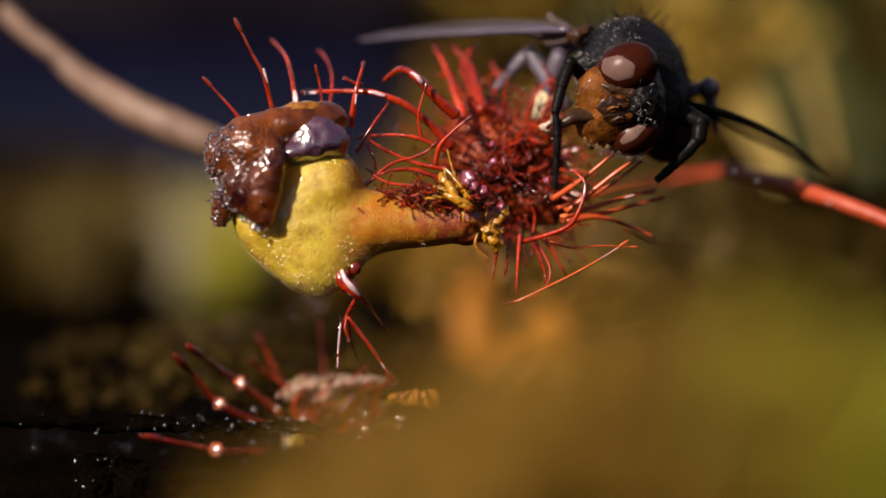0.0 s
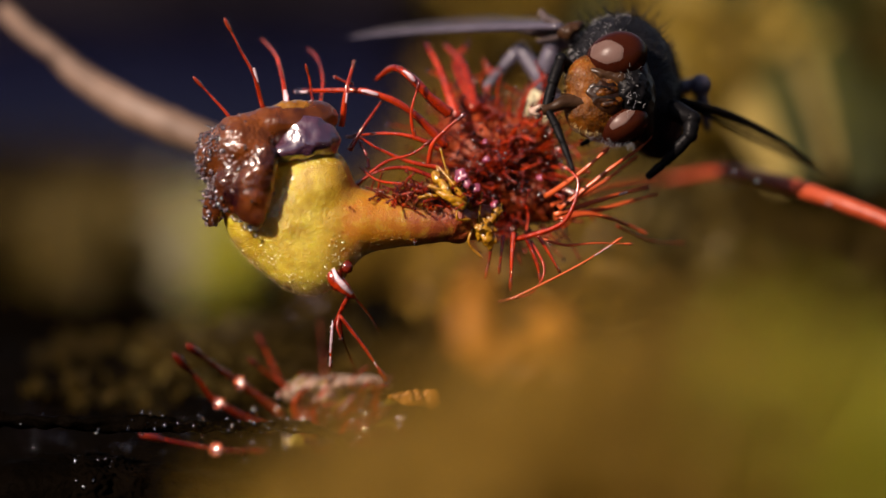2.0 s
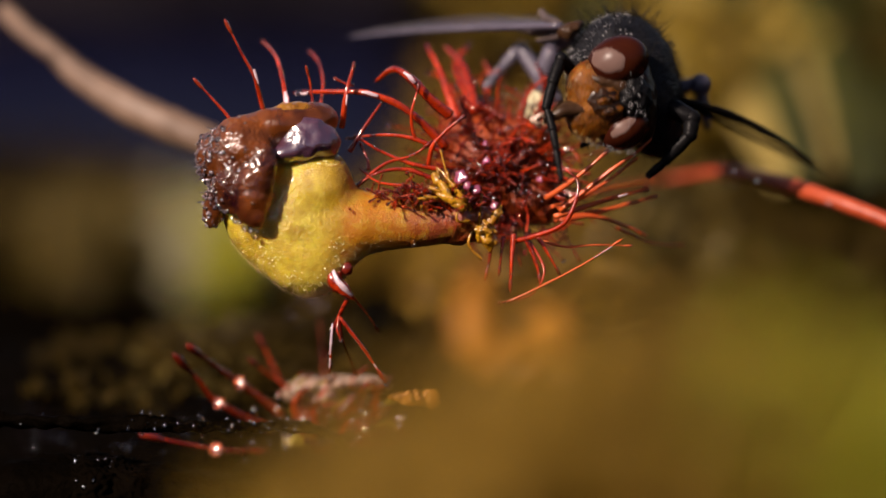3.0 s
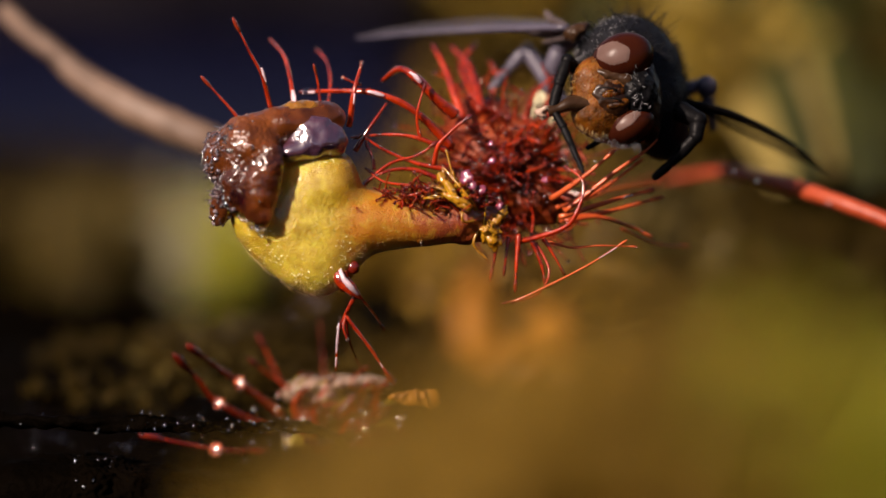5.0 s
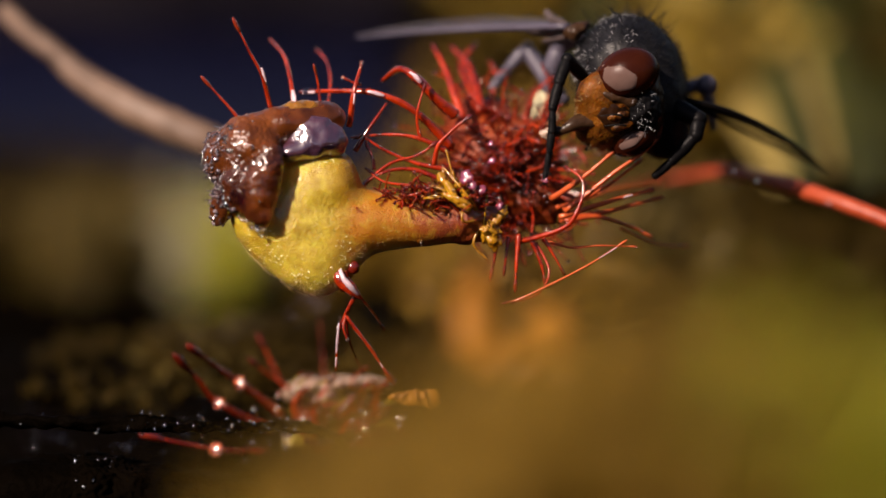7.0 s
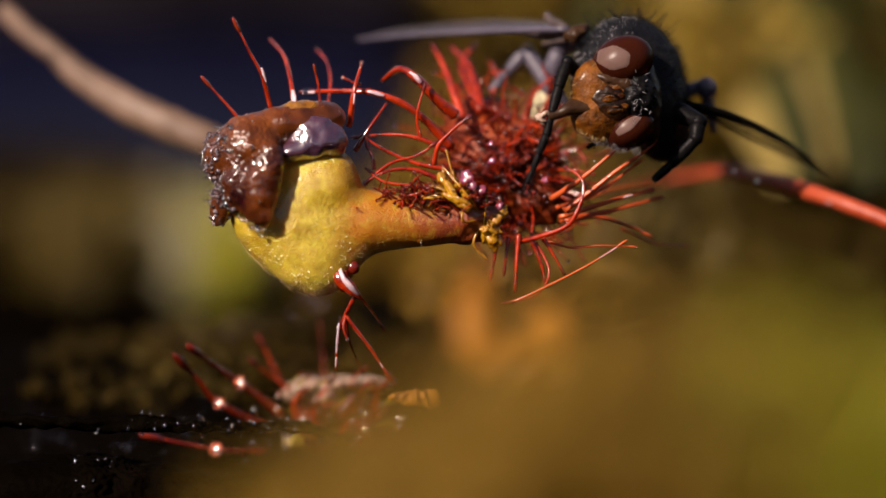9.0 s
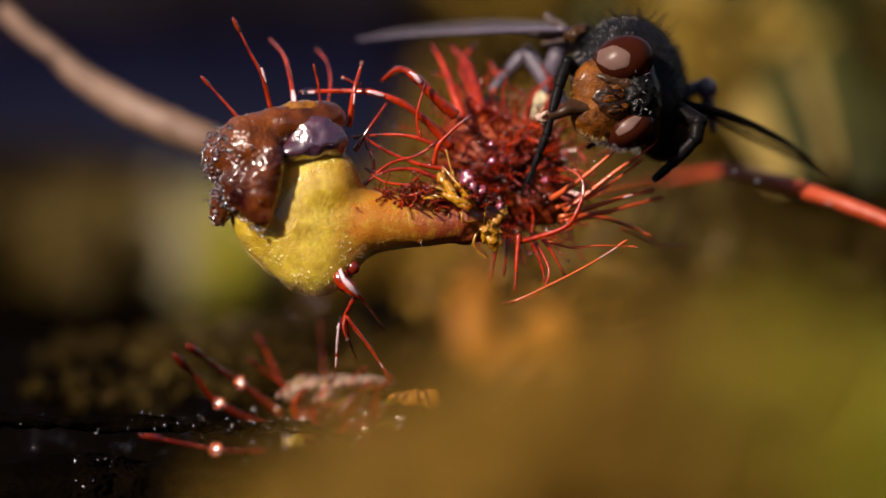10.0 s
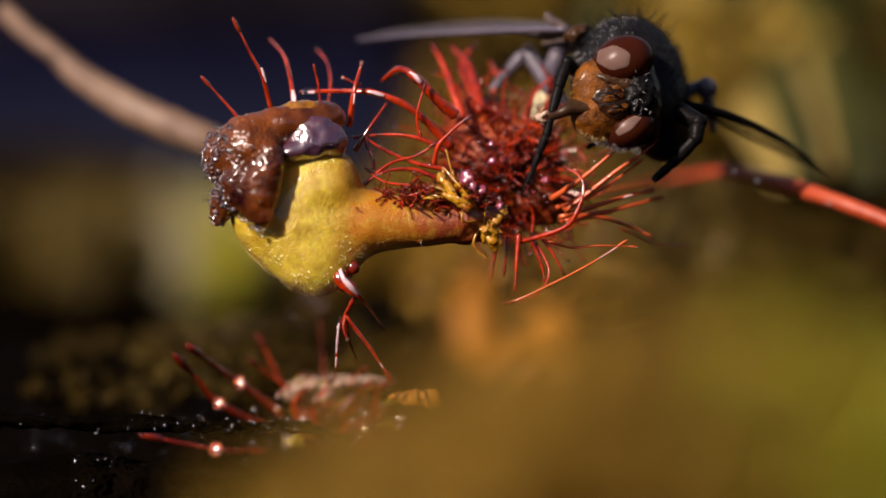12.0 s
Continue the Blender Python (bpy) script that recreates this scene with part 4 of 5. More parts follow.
part("blade", Geo().blob(P(890, 595, -17), [(P(842, 540, -17), (U(20), 0.5, U(64)), -12), (P(870, 610, -17), (U(44), 0.5, U(30)), -30), (P(940, 634, -17), (U(54), 0.4, U(24)), 10), (P(990, 588, -17), (U(20), 0.4, U(46)), 20), (P(950, 546, -16), (U(40), 0.3, U(15)), -15)], 5, 0.2, 0.3, 0.3, 0.08, 0.1), M_OCHRE, withered)
part("stem", Geo().tube([P(960, 632, -17), P(1080, 720, -18), P(1200, 900, -20), P(1250, 1100, -22)], [U(22), U(18), U(16), U(14)], 9, 5), M_OCHRE, withered)

# ---- small leaf at the water's edge ----
B = spot(600, 790, 5.2)


def L(x, y, w=0.0):
    return P(x, y, w + 3.2)


low = thing("sundew_leaf", B, "small red sundew leaf under a pale husk on wet peat", "sundew", "sundew leaves")
part("lamina", Geo().blob(L(600, 735, 2.2), [(L(600, 735, 2.2), (U(88), 1.0, U(40)), 0), (L(560, 745, 1.8), (U(40), 0.5, U(30)), 20)], 5, 0.15, 0.14, 0.4, 0.06, 0.12), M_DEEP, low, "dark red leaf blade")
part("husk", Geo().blob(L(600, 685, 1.6), [(L(605, 682, 1.6), (U(80), 0.6, U(14)), 3), (L(535, 690, 1.5), (U(40), 0.4, U(22)), 20), (L(665, 684, 1.7), (U(30), 0.4, U(14)), -20), (L(580, 705, 1.3), (U(24), 0.3, U(22)), 0)], 5, 0.1, 0.10, 0.25, 0.05, 0.09), M_SHELL, low, "pale brown insect husk")
part("stem", Geo().tube([L(440, 960, 2.0), L(480, 860, 1.4), L(520, 795, 1.4), L(570, 750, 1.8), L(610, 735, 2.0)], [U(20), U(22), U(24), U(22), U(14)], 10, 6, wobble=0.15), M_LIME, low, "yellow-green stem")
part("withered_tip", Geo().blob(L(742, 706, -1.6), [(L(736, 706, -1.6), (U(34), 0.08, U(15)), 4), (L(764, 708, -1.7), (U(16), 0.07, U(20)), 10), (L(712, 704, -1.5), (U(26), 0.08, U(9)), 0)], 5, 0.06, 0.05, 0.12, 0.03, 0.05), M_OCHRE, low, "ochre withered leaf tip")
part("withered_stalk", Geo().tube([L(712, 705, -1.4), L(690, 716, 0.8), L(650, 735, 2.2)], [U(6), U(7), U(9)], 8, 4), M_LIME, low)
for thick, tip, drop, *pts in (
        (9.0, 12.0, 0, (500, 735, 1.2), (425, 678, 0.4), (385, 650, -0.2), (338, 616, -0.9)),
        (9.0, 12.0, 0, (480, 760, 1.2), (388, 714, 0.2), (350, 670, -0.4), (314, 634, -0.9)),
        (8.5, 11.0, 0, (520, 800, 1.4), (440, 800, 0.4), (383, 796, -0.4), (258, 772, -1.0)),
        (5.0, 7.0, 0, (545, 750, 1.4), (505, 690, 1.4), (458, 596, 1.4)),
        (3.5, 5.5, 0, (515, 690, 0.8), (472, 660, 0.5), (444, 638, 0.3)),
        (3.0, 3.0, 0, (570, 740, 1.6), (574, 680, 1.9), (566, 568, 2.2)),
        (6.0, 7.0, 6.0, (620, 765, 1.4), (655, 728, 1.0), (690, 672, 0.6))):
    tentacle(low, B, pts, thick, tip, drop, push=3.2)
for thick, tip, drop, *pts in (
        (6.0, 7.0, 5.0, (640, 768, 1.2), (668, 726, 0.7), (664, 690, 0.5)),
        (7.0, 7.0, 7.0, (560, 775, 1.2), (560, 720, 0.8), (590, 672, 0.7)),
        (7.0, 7.0, 0, (540, 770, 1.0), (520, 720, 0.6), (540, 690, 0.4)),
        (6.0, 6.0, 6.0, (600, 780, 1.0), (620, 750, 0.7), (650, 762, 0.4)),
        (6.0, 6.0, 6.0, (560, 790, 1.0), (540, 772, 0.6), (530, 745, 0.3)),
        (5.0, 6.0, 4.0, (620, 790, 1.0), (680, 795, 0.6), (720, 778, 0.3)),
        (3.0, 3.0, 6.0, (640, 770, 1.0), (676, 760, 0.0), (704, 742, -1.4)),
        (3.0, 3.0, 6.0, (640, 775, 1.0), (680, 772, 0.0), (708, 757, -1.6)),
        (3.0, 3.0, 5.0, (640, 785, 1.0), (690, 790, 0.0), (716, 778, -1.6)),
        (2.5, 2.5, 4.0, (640, 790, 1.0), (690, 802, 0.0), (711, 794, -1.6)),
        (2.5, 2.5, 4.0, (630, 770, 1.0), (660, 754, 0.0), (675, 736, -1.4)),
        (2.5, 2.5, 5.0, (600, 770, 1.0), (620, 764, 0.0), (625, 746, -1.2)),
        (3.0, 3.0, 6.0, (590, 780, 1.0), (602, 776, 0.0), (599, 774, -1.2)),
        (6.0, 6.0, 5.0, (590, 790, 1.0), (570, 800, 0.5), (545, 782, 0.3))):
    tentacle(low, B, pts, thick, tip, drop, push=3.2)
for x, y, w, r in ((425, 678, -0.2, 15), (388, 714, -0.4, 14), (383, 796, -1.0, 16), (490, 724, 0.4, 6), (492, 700, 0.4, 5), (536, 742, 0.2, 7), (544, 758, 0.2, 7)):
    part("gland", Geo().ball(L(x, y, w + 0.1), (U(r) * 0.72, U(r) * 0.6, U(r) * 0.6), 8, 11, rough=0.2), M_STEM, low, "swollen pink gland")
    part("dew_drop", Geo().bead(L(x, y, w), U(r) * 0.8, 9, 12), M_DEW, low, "large clear dew drop")
rng = random.Random(31)
for _ in range(26):
    x, y = rng.uniform(520, 680), rng.uniform(700, 775)
    a, ln = rng.uniform(-2.6, -0.5), rng.uniform(25, 60)
    pts = ((x, y, 1.4), (x + ln * 0.6 * math.cos(a), y + ln * 0.6 * math.sin(a), 0.9), (x + ln * math.cos(a + 0.5), y + ln * math.sin(a + 0.5), 0.6))
    tentacle(low, B, pts, rng.uniform(3, 6), rng.uniform(4, 6), rng.choice((0, 4, 6)), rng.choice((M_RED, M_RED, M_LIME)), push=3.2)
for _ in range(42):
    p = L(rng.gauss(610, 70), rng.gauss(752, 26), rng.uniform(-0.2, 0.9))
    part("dew_drop", Geo().bead(p, U(rng.uniform(2.0, 4.5)), 6, 9), M_DEW, low)

# ---- black root and clod at the water's edge ----
B = spot(200, 840, 0.6)
clod = thing("peat_clod", B, "black wet peat clod glistening with water beads", "peat clod")
lump = Geo().blob(P(190, 850, 0.8), [(P(120, 872, 0.9), (U(230), 1.4, U(66)), 0), (P(330, 905, 0.9), (U(190), 1.4, U(70)), 0), (P(160, 960, 1.2), (U(300), 1.6, U(120)), 0)], 6, 0.3, 0.22, 0.5, 0.12, 0.12)
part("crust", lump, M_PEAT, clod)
rng = random.Random(35)
face = [Vector(p) for p in lump.v if p[1] < 0.2]
for _ in range(24):
    q = rng.choice(face)
    w = U(rng.uniform(1.6, 4.6))
    part("water_bead", Geo().bead(q, w * 1.0, 6, 8, 0.8), M_DEW, clod)
B = spot(250, 752, 0.2)
root = thing("wet_root", B, "black wet root lying across the peat with water beads", "root")
line = [P(-120, 735, 0.6), P(60, 746, 0.3), P(250, 752, 0.0), P(420, 757, 0.1), P(540, 757, 0.8), P(620, 790, 2.2)]
stick = Geo().tube(line, [U(15), U(10), U(13), U(8), U(10), U(6)], 12, 16, wobble=0.9)
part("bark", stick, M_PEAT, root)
face = [Vector(p) for p in stick.v]
near = [q for q in face if P(210, 0).x < q.x < P(520, 0).x and q.y < 0.5]
for k in range(120):
    q = rng.choice(near if k % 3 == 0 else face) + Vector((rng.gauss(0, 0.06), -0.03, rng.gauss(0.02, 0.05)))
    w = U(rng.uniform(0.9, 2.8))
    g = Geo()
    if rng.random() < 0.6:
        g.bead(q, w * 1.25, rough=0.8)
    else:
        g.ball(q, (w * 0.7, w * 0.7, w * rng.uniform(1.2, 3.2)), 6, 8, Vector((rng.uniform(-0.5, 0.3), -0.3, 1)).normalized(), 0.3)
    part("water_bead", g, M_DEW, root)

# wet grit along the water's edge
rng = random.Random(33)
grit, wet = Geo(), Geo()
for k in range(420):
    if k < 170:
        x, y = rng.uniform(0, 540), rng.gauss(752, 6)
    elif k < 300:
        x, y = rng.gauss(190, 70), rng.gauss(815, 30)
    else:
        x, y = rng.uniform(0, 760), rng.uniform(690, 880)
    q = ground_spot(x, y)
    r = U(rng.uniform(1.5, 5.0))
    (wet if rng.random() < 0.5 else grit).ball(q + Vector((0, 0, r * 0.4)), (r * rng.uniform(0.8, 1.6), r, r * rng.uniform(0.7, 1.6)), 5, 7, rough=0.4)
tagged(part("wet_grit", grit, M_PEAT), "black wet peat crumbs", "grit", kind="stuff")
tagged(part("water_beads", wet, M_DEW), "scattered clear water beads on the peat", "water beads", kind="stuff")

# ---- fly ----
B = spot(1120, 150, 1.6)
fly = thing("fly", B, "black bristly fly with red-brown eyes caught on the sundew", "fly")
thorax = Geo().blob(P(1120, 145, 1.9), [(P(1112, 132, 1.9), (U(96), 1.3, U(104)), 20), (P(1158, 185, 1.8), (U(58), 1.1, U(78)), 0), (P(1172, 232, 2.1), (U(48), 0.9, U(56)), 0)], 5, 0.25, 0.04, 0.3)
part("thorax", thorax, M_DUSTY, fly)
part("abdomen", Geo().blob(P(1135, 170, 4.4), [(P(1135, 170, 4.4), (U(88), 1.7, U(86)), 0)], 4, 0.1, 0.03, 0.3), M_FLY, fly)
rng = random.Random(41)
skin = [Vector(p) for p in thorax.v if p[1] < 0.9]
core = P(1120, 145, 2.2)
dust, bristle = Geo(), Geo()
hairs(dust, [(p, (p - core).normalized()) for p in rng.sample(skin, min(1300, len(skin))) if p.x < P(1125, 0, 1.6).x and p.z > P(0, 150, 1.6).z and noise.noise(p * 4.0) > -0.15], U(9), U(0.75), rng, 0.4, 0.9)
hairs(bristle, [(p, (p - core).normalized()) for p in rng.sample(skin, min(1500, len(skin)))], U(15), U(0.6), rng, 0.1, 0.6)
hairs(bristle, [(p, (p - core).normalized()) for p in rng.sample([q for q in skin if q.z > P(0, 70, 1.6).z], 46)], U(38), U(1.0), rng, 0.0, 0.5)
part("grey_hair", dust, M_SILVER, fly, "silvery dust of short hair")
part("bristles", bristle, M_BRISTLE, fly, "stiff black bristles")

HEAD = P(1105, 165, 0.9)
face_lumps = [(P(1086, 172, 0.45), (U(60), 0.66, U(88)), -10), (P(1062, 178, 0.20), (U(50), 0.36, U(64)), -4), (P(1048, 205, 0.12), (U(34), 0.30, U(34)), 30), (P(1046, 146, 0.14), (U(30), 0.30, U(32)), -30)]
skull = Geo().blob(P(1072, 172, 0.3), face_lumps, 6, 0.22, 0.03, 0.2, 0.006, 0.06)
head = part("head", skull, M_FACE, fly, "amber-brown face", HEAD)


def on_head(name, geo, mat, label=""):
    ob = part(name, geo, mat, head, label)
    ob.location = -HEAD * MM
    return ob


def eye(cx, cy, deep, rx, ry, rz, lean, patch_x, patch_y, wide, high, turn, tilt=0.0):
    """A compound eye, with its six-sided reflection painted on as a pale patch."""
    c = P(cx, cy, deep)
    ob = on_head("eye", Geo().blob(c, [(c, (U(rx), ry, U(rz)), lean)], 5, 0.1), M_EYE, "glossy red-brown compound eye")
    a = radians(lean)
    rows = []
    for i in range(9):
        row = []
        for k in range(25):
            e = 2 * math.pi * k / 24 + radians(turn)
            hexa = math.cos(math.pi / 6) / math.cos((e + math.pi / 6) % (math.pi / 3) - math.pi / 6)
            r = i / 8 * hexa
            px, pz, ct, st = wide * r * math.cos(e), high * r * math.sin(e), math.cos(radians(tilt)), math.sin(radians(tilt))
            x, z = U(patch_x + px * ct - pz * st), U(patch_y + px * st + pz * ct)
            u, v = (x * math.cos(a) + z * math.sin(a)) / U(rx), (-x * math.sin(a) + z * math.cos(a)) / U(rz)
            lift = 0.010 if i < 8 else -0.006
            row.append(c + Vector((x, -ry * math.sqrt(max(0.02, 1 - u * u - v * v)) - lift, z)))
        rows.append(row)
    on_head("eye_reflection", Geo().sheet(rows), M_EYEGLEAM, "pale pinkish reflection painted on the eye")
    return ob


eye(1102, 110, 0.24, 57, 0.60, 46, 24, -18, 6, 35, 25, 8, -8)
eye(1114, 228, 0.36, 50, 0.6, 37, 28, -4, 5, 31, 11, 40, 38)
on_head("cheek", Geo().blob(P(1142, 178, 0.60), [(P(1140, 178, 0.60), (U(32), 0.60, U(82)), 6)], 5, 0.1, 0.03, 0.2), M_DARKBROWN, "dark brown rim between the eyes")
on_head("forehead", Geo().blob(P(1128, 172, 0.2), [(P(1126, 172, 0.22), (U(38), 0.56, U(44)), 10)], 5, 0.1, 0.06, 0.2, 0.03, 0.08), M_FLY, "black silver-dusted forehead")
# a raised pad; the hollow's darkness is only put into its colour
on_head("face_pad", Geo().blob(P(1076, 180, -0.10), [(P(1074, 178, -0.13), (U(30), 0.14, U(30)), 0), (P(1092, 186, -0.14), (U(20), 0.14, U(26)), 0)], 5, 0.1, 0.03, 0.14, 0.005, 0.05), M_DARKBROWN, "raised pad with the face hollow's darkness in its colour")
on_head("parafacial", Geo().blob(P(1080, 142, -0.06), [(P(1082, 142, -0.05), (U(34), 0.20, U(13)), -12), (P(1108, 150, -0.08), (U(14), 0.2, U(14)), -30)], 4, 0.08, 0.03, 0.12), M_MOUTH, "grey-brown band under the eye")
for x, y, turn in ((1084, 172, 8), (1092, 191, 18)):
    on_head("antenna", Geo().blob(P(x, y, -0.24), [(P(x + 8, y, -0.22), (U(15), 0.09, U(8)), turn), (P(x - 6, y + 4, -0.24), (U(13), 0.08, U(7)), turn)], 4, 0.06, 0.02, 0.1), M_FACE, "stubby amber antenna")
    on_head("arista", Geo().tube([P(x + 8, y - 3, -0.36), P(x - 10, y - 7, -0.42), P(x - 32, y - 4, -0.42)], [U(2.2), U(1.6), U(0.6)], 5, 4), M_BRISTLE, "black bristle")
on_head("proboscis", Geo().tube([P(1040, 192, 0.0), P(1012, 192, -0.12), P(988, 202, -0.2), P(970, 206, -0.2)], [U(15), U(14), U(9), U(10)], 10, 5, wobble=0.3), M_MOUTH, "brown proboscis")
on_head("mouth_pad", Geo().blob(P(964, 209, -0.2), [(P(964, 202, -0.2), (U(11), 0.12, U(6)), 24), (P(960, 214, -0.2), (U(10), 0.12, U(5)), -24), (P(952, 207, -0.2), (U(7), 0.1, U(4)), 0)], 4, 0.06, 0.05, 0.1), M_SHELL, "pale sponge-like mouth pad")
beard, lash = Geo(), Geo()
roots = []
for _ in range(420):
    a = rng.uniform(1.6, 4.9)
    p = P(1062 + 49 * math.cos(a) + rng.gauss(0, 2), 180 - 64 * math.sin(a) + rng.gauss(0, 2), rng.uniform(-0.1, 0.25))
    roots.append((p, Vector((math.cos(a), -0.3, math.sin(a)))))
hairs(beard, roots, U(8), U(0.42), rng, 0.15, 0.8)
on_head("beard", beard, M_FUZZ, "golden hair fringe")
chin = Geo()
roots = []
for _ in range(240):
    t = rng.random()
    roots.append((P(1022 + 112 * t, 226 + 58 * t * (1.25 - 0.65 * t) + rng.gauss(2, 4), rng.uniform(0.0, 0.35)), Vector((-0.4 + 0.5 * t, -0.4, -0.7))))
hairs(chin, roots, U(9), U(0.4), rng, 0.1, 0.9)
on_head("chin_hair", chin, M_SILVER, "grey-white hair under the head")
roots = [(P(rng.gauss(1130, 11), rng.gauss(174, 20), -0.30), Vector((0.2, -0.8, 0.3))) for _ in range(46)]
hairs(lash, roots, U(10), U(0.55), rng, 0.1, 0.9)
on_head("bristles", lash, M_SILVER, "pale forehead bristles")


def leg(name, pts, thick, mat=None, origin=None, spines=40, owner=None):
    """A jointed leg: each length is a tapered tube with a knee ball, and bristles."""
    g, n = Geo(), len(pts)
    roots = []
    for i in range(n - 1):
        a, b = pts[i], pts[i + 1]
        r0, r1 = U(thick[i]), U(thick[i + 1])
        g.tube([a, a.lerp(b, 0.45), b], [r0 * 0.8, r0, r1], 9, 4)
        g.ball(b, r1 * 1.08, 6, 9)
        for _ in range(spines // (n - 1)):
            t = rng.random()
            q = a.lerp(b, t)
            d = Vector((rng.uniform(-1, 1), rng.uniform(-1, 1), rng.uniform(-1, 1))).normalized()
            roots.append((q + d * r1 * 0.6, (d + (b - a).normalized() * 0.7).normalized()))
    hairs(g, roots, U(13), U(1.0), rng, 0, 0.2)
    return part(name, g, mat or M_FLY, owner or fly, "", origin)


KNEE = P(1004, 110, 0.1)
foreleg = leg("foreleg", [P(1040, 150, 0.8), KNEE, P(990, 150, -0.1), P(978, 196, -0.2)], (12, 11, 10, 8), None, KNEE)
SHIN = P(978, 196, -0.2)
foot = leg("foot", [SHIN, P(968, 236, -0.2), P(955, 270, -0.15), P(943, 300, -0.1), P(934, 322, -0.05)], (7, 7.5, 6, 5, 4), None, SHIN, 60, foreleg)
foot.location = (SHIN - KNEE) * MM
HIP = P(1168, 252, 0.7)
second = leg("foreleg", [HIP, P(1128, 278, 0.2), P(1090, 276, 0.0), P(1060, 280, 0.0), P(1034, 290, 0.0)], (10, 8, 6, 5, 4), None, HIP)
leg("middle_leg", [P(1180, 190, 1.2), P(1236, 216, 0.9), P(1232, 244, 0.8), P(1190, 290, 0.9), P(1160, 316, 1.0)], (20, 15, 13, 9, 7))
leg("hind_leg", [P(1000, 190, 3.2), P(932, 92, 3.6), P(905, 120, 3.6), P(872, 160, 3.4)], (16, 14, 10, 9), M_LILAC)
leg("hind_leg", [P(1040, 60, 2.6), P(992, 84, 2.9), P(974, 140, 3.0), P(962, 190, 3.4)], (18, 19, 14, 8), M_LILAC)
leg("hind_leg", [P(1180, 170, 3.2), P(1248, 152, 3.4), P(1262, 230, 3.6)], (14, 12, 7), M_LILAC)
part("haltere", Geo().ball(P(1250, 156, 2.6), (U(20), U(18), U(20)), 8, 12), M_LILAC, fly, "bluish grey knob")


def wing(root, tip, low_root, low_tip, bow, vein_r, mat, vein_mat):
    """A thin veined wing blade between a stiff front edge and a rear edge."""
    rows = []
    for i in range(21):
        t = i / 20
        a, b = root.lerp(tip, t) + Vector((0, 0, U(bow) * math.sin(math.pi * t))), low_root.lerp(low_tip, t)
        wide = math.sin(math.pi * min(1, 0.12 + 0.80 * t)) ** 0.6
        rows.append([a.lerp(a + (b - a) * wide, k / 8) + Vector((0, 0.05 * math.sin(k * 1.3 + i * 0.7), 0)) for k in range(9)])
    w = part("wing", Geo().sheet(rows), mat, fly, "smoky translucent wing")
    g = Geo().tube([rows[k][0] for k in (0, 5, 10, 15, 20)], [vein_r, vein_r, vein_r * 0.85, vein_r * 0.7, vein_r * 0.4], 7, 4)
    part("front_vein", g, vein_mat, w)
    for k in (2, 4, 6):
        part("vein", Geo().tube([rows[0][k // 2], rows[7][k], rows[14][k], rows[19][k]], [vein_r * 0.35, vein_r * 0.3, vein_r * 0.25, vein_r * 0.15], 5, 4), vein_mat, w)
    return w


wing(P(1005, 52, 2.0), P(632, 70, 5.6), P(960, 26, 4.6), P(700, 50, 9.0), 4, U(6.5), M_WING, M_LILAC)
wing(P(1215, 184, 1.4), P(1450, 296, 3.4), P(1225, 202, 2.6), P(1525, 346, 4.4), 20, U(7), M_BROWNWING, M_VEIN)
part("wing_base", Geo().blob(P(1014, 58, 1.7), [(P(1016, 62, 1.6), (U(20), 0.28, U(15)), 20), (P(1030, 52, 1.6), (U(14), 0.2, U(10)), 0)], 5, 0.08, 0.06, 0.16, 0.015, 0.05), M_MOUTH, fly, "brown wing hinge")
for pts, r in ((((926, 56), (966, 60), (1006, 58)), 8), (((966, 26), (986, 42), (1008, 54)), 10), (((962, 76), (990, 72), (1014, 66)), 7)):
    part("wing_root_fold", Geo().tube([P(x, y, 2.6 - 0.014 * (x - 980)) for x, y in pts], [U(r * 0.6), U(r), U(r * 0.7)], 8, 6, wobble=0.5), M_WINGROOT, fly, "pale folded wing root")


LEAF_MOVES = ((0.0, 3, 1, 0), (1.4, 3, 1, 0), (1.5, -10, 3, -0.3), (2.0, -12, -1, -0.4), (2.5, -15, -2, -0.4), (3.0, -12, 2, -0.3), (3.2, -15, 2, -0.3),
              (3.8, -9, -1, -0.3), (4.4, -2, 0, 0), (4.8, 0, 0, 0), (12.0, 0, 0, 0))
FLY_MOVES = ((0.0, 5, 1, 0), (1.4, 5, 1, 0), (1.5, -3, -1, 0), (1.7, -9, -5, 0), (2.0, -11, -5, 0), (2.5, -16, -8, 0), (2.8, -13, -7, 0), (3.0, -11, -6, 0), (3.2, -15, -8, 0),
             (3.9, -8, -5, 0), (4.5, -1, -3, 0), (5.0, 0, -3, 0), (7.2, 0, -5, 0), (8.2, 0, -2, 0), (8.8, 0, 0, 0), (12.0, 0, 0, 0))
# the head: seconds, shift across and down, nod, roll, turn
CALM, NOD = (0, 0, 0, 0, 0), (4, 3, 23, 0, 4)
LOW, UP, TWIST = (3, 1, 10, 0, 0), (0, 2, -5, 0, 0), (-4, 0, 4, 12, -8)
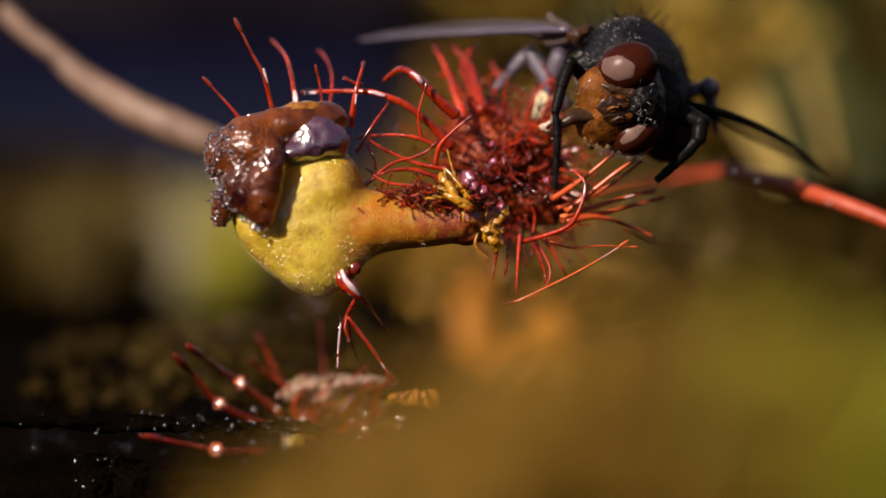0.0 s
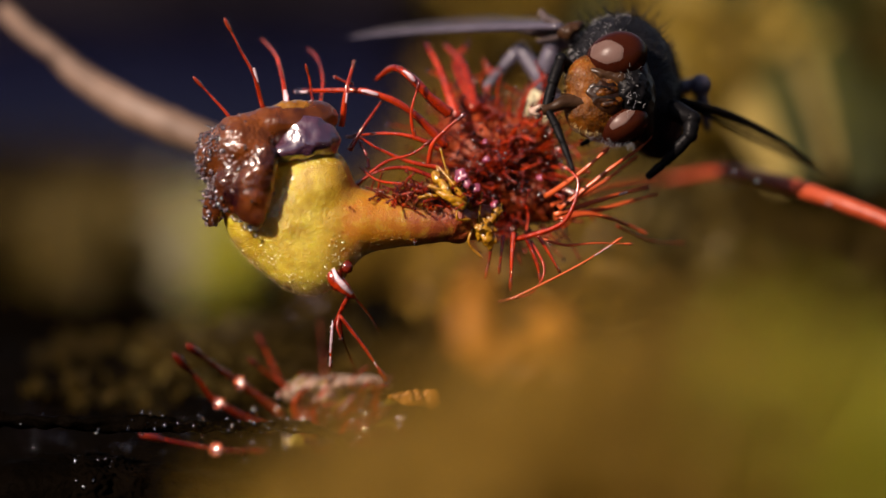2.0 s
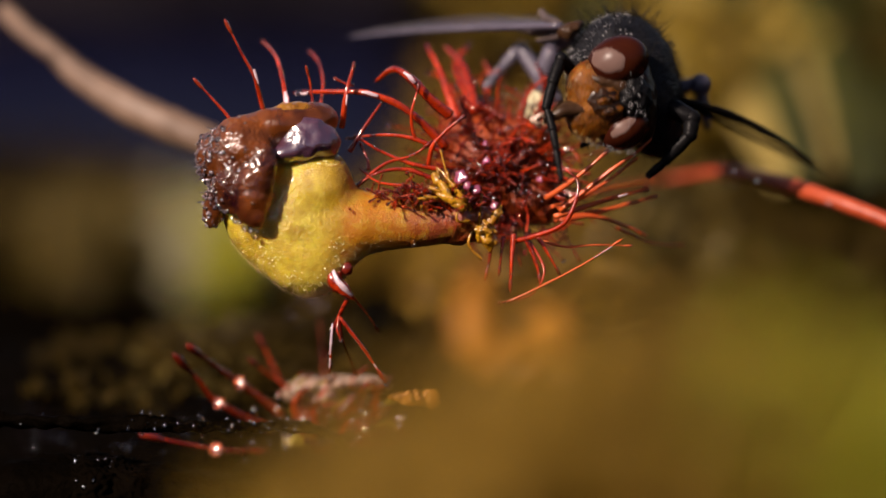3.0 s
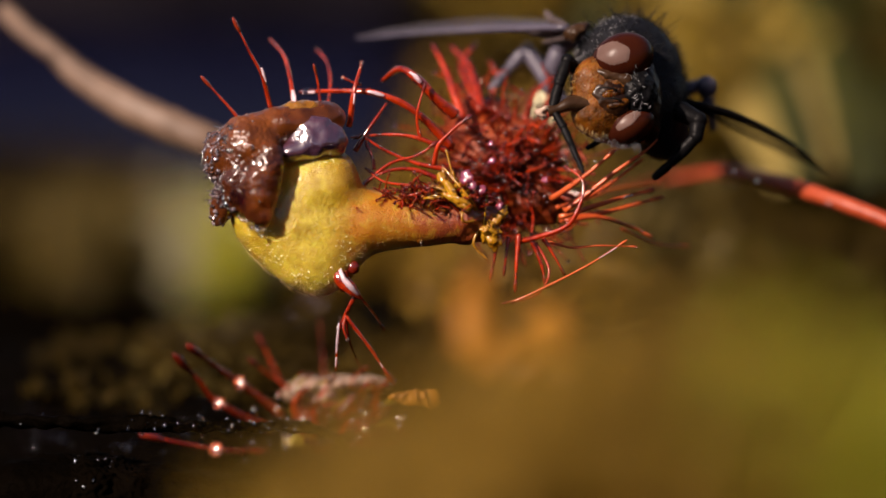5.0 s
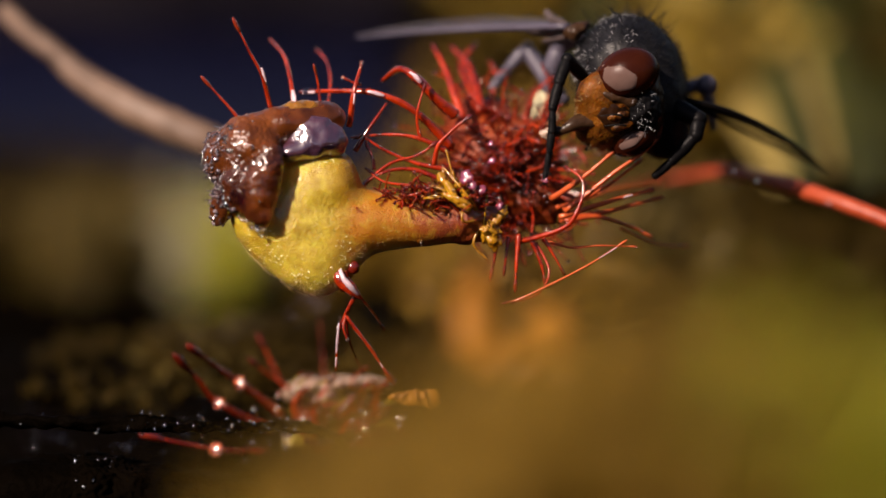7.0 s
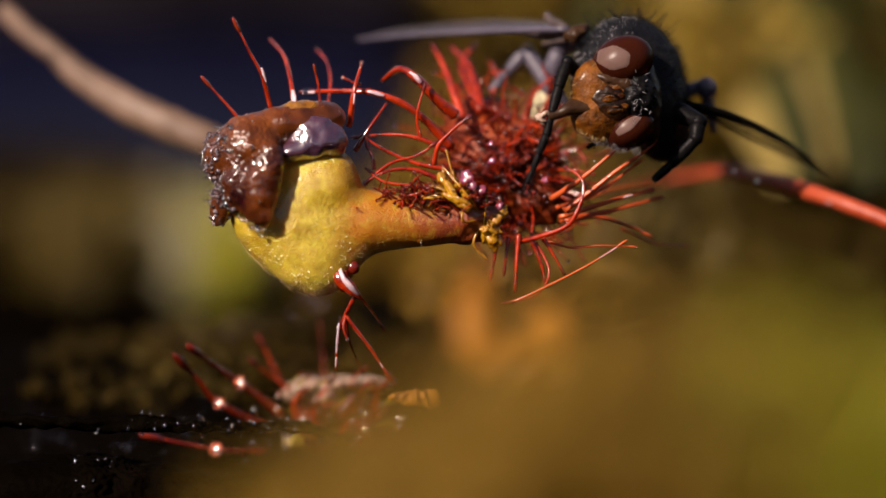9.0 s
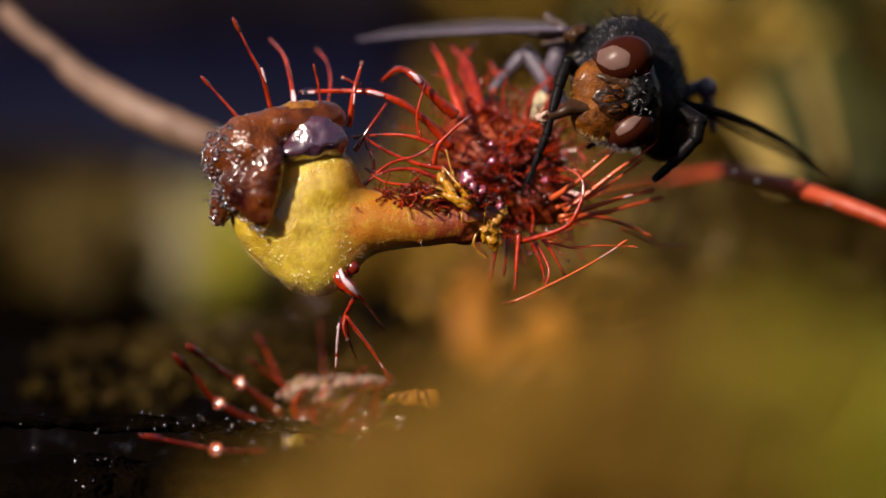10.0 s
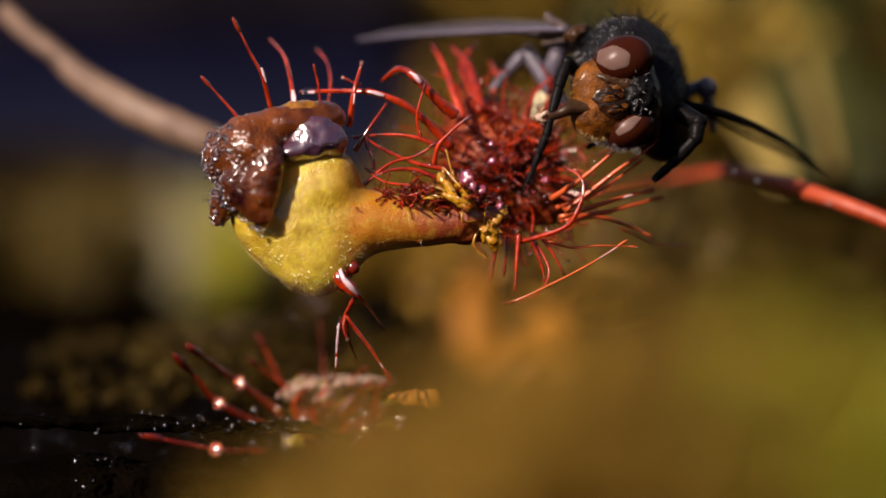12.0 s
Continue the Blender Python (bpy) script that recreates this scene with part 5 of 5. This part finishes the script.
HEAD_MOVES = ((0.0, LOW), (1.4, LOW), (1.5, (-3, 0, 8, 3, -4)), (1.6, TWIST), (1.7, UP), (1.8, TWIST), (1.9, UP), (2.1, UP), (2.2, NOD), (2.3, UP), (2.5, UP), (2.6, NOD),
              (2.7, UP), (2.8, UP), (2.9, NOD), (3.0, (2, 1, 6, 0, 0)), (3.1, UP), (3.2, UP), (3.5, UP), (3.7, NOD), (3.9, UP), (4.2, UP), (4.4, NOD), (4.6, UP), (4.8, NOD), (4.9, UP),
              (5.0, UP), (5.1, NOD), (5.2, LOW), (5.3, UP), (5.4, UP), (5.5, (-2, 0, 3, 4, -3)), (5.6, UP), (6.1, UP), (6.2, NOD), (6.3, UP), (6.5, UP), (6.6, NOD), (6.7, UP), (6.8, UP),
              (6.9, (-2, 0, 2, 6, -4)), (7.0, NOD), (7.1, UP), (7.2, UP), (7.6, UP), (7.8, NOD), (8.0, UP), (8.4, CALM), (8.8, LOW), (9.0, CALM), (12.0, CALM))
# the reaching foot: seconds, tilt away, swing
FOOT_MOVES = ((0.0, 0, -19), (1.5, 0, -19), (1.7, 35, -40), (2.1, 35, -44), (2.2, 0, -18), (2.4, 30, -40), (2.6, 0, -22), (2.7, 40, -40), (2.8, 40, -40), (2.9, 0, -22), (3.1, 40, -40), (3.2, 10, -28),
              (3.6, 10, -28), (4.2, 0, -18), (4.8, 0, -13), (4.9, 0, -12), (5.0, 30, -46), (5.1, 0, -15), (5.2, 0, -13), (5.3, 40, -44), (5.4, 0, -17), (5.8, 0, -17), (6.0, 0, -13), (6.6, 0, -13), (6.7, 0, -13),
              (6.8, 20, -44), (6.9, 0, -16), (7.0, 0, -13), (7.1, 0, -13), (7.2, 20, -42), (7.7, 0, -15), (8.2, 10, -22), (8.8, 0, 0), (12.0, 0, 0))
# the wiping foreleg: seconds, tilt, swing
WIPE_MOVES = ((0.0, -70), (2.1, -70), (2.2, 8), (2.3, -60), (2.5, -60), (2.6, 0), (2.7, -60), (2.8, -60), (2.9, 0), (3.0, -60), (3.2, -70), (3.6, -70), (3.75, 0), (3.9, -70), (4.2, -70), (4.4, 0), (4.6, -70),
              (5.0, -60), (5.1, 0), (5.2, -60), (5.4, -70), (6.5, -60), (6.6, 0), (6.7, -60), (7.0, -50), (7.1, -70), (7.6, -70), (7.8, 0), (8.0, -70), (12.0, -70))


def carried_pose(base, dx, dy, roll):
    here = base + Vector((unit(dx), 0, -unit(dy)))
    return Matrix.Translation((VIEW @ here) * MM) @ VIEW @ pose(0, 0, 0, 0, roll, 0)


def motions():
    walk(curl, [(t, carried_pose(spot(620, 420, 0), dx, dy, a)) for t, dx, dy, a in LEAF_MOVES])
    walk(red, [(t, carried_pose(spot(900, 330, 0.5), dx * 0.8, dy - 0.2 * abs(dx), a)) for t, dx, dy, a in LEAF_MOVES])
    walk(fly, [(t, carried_pose(spot(1120, 150, 1.6), dx, dy, a)) for t, dx, dy, a in FLY_MOVES])
    h, k, f, w = HEAD * MM, KNEE * MM, (SHIN - KNEE) * MM, HIP * MM
    walk(head, [(t, pose(h.x + unit(m[0]) * MM, h.y, h.z - unit(m[1]) * MM, m[2], m[3], m[4])) for t, m in HEAD_MOVES])
    walk(foot, [(t, pose(f.x, f.y, f.z, -tilt, swing, 0)) for t, tilt, swing in FOOT_MOVES])
    walk(second, [(t, pose(w.x, w.y - 0.012 * swing * MM, w.z - 0.010 * swing * MM, 0, swing * 0.15, 0)) for t, swing in WIPE_MOVES])


motions()
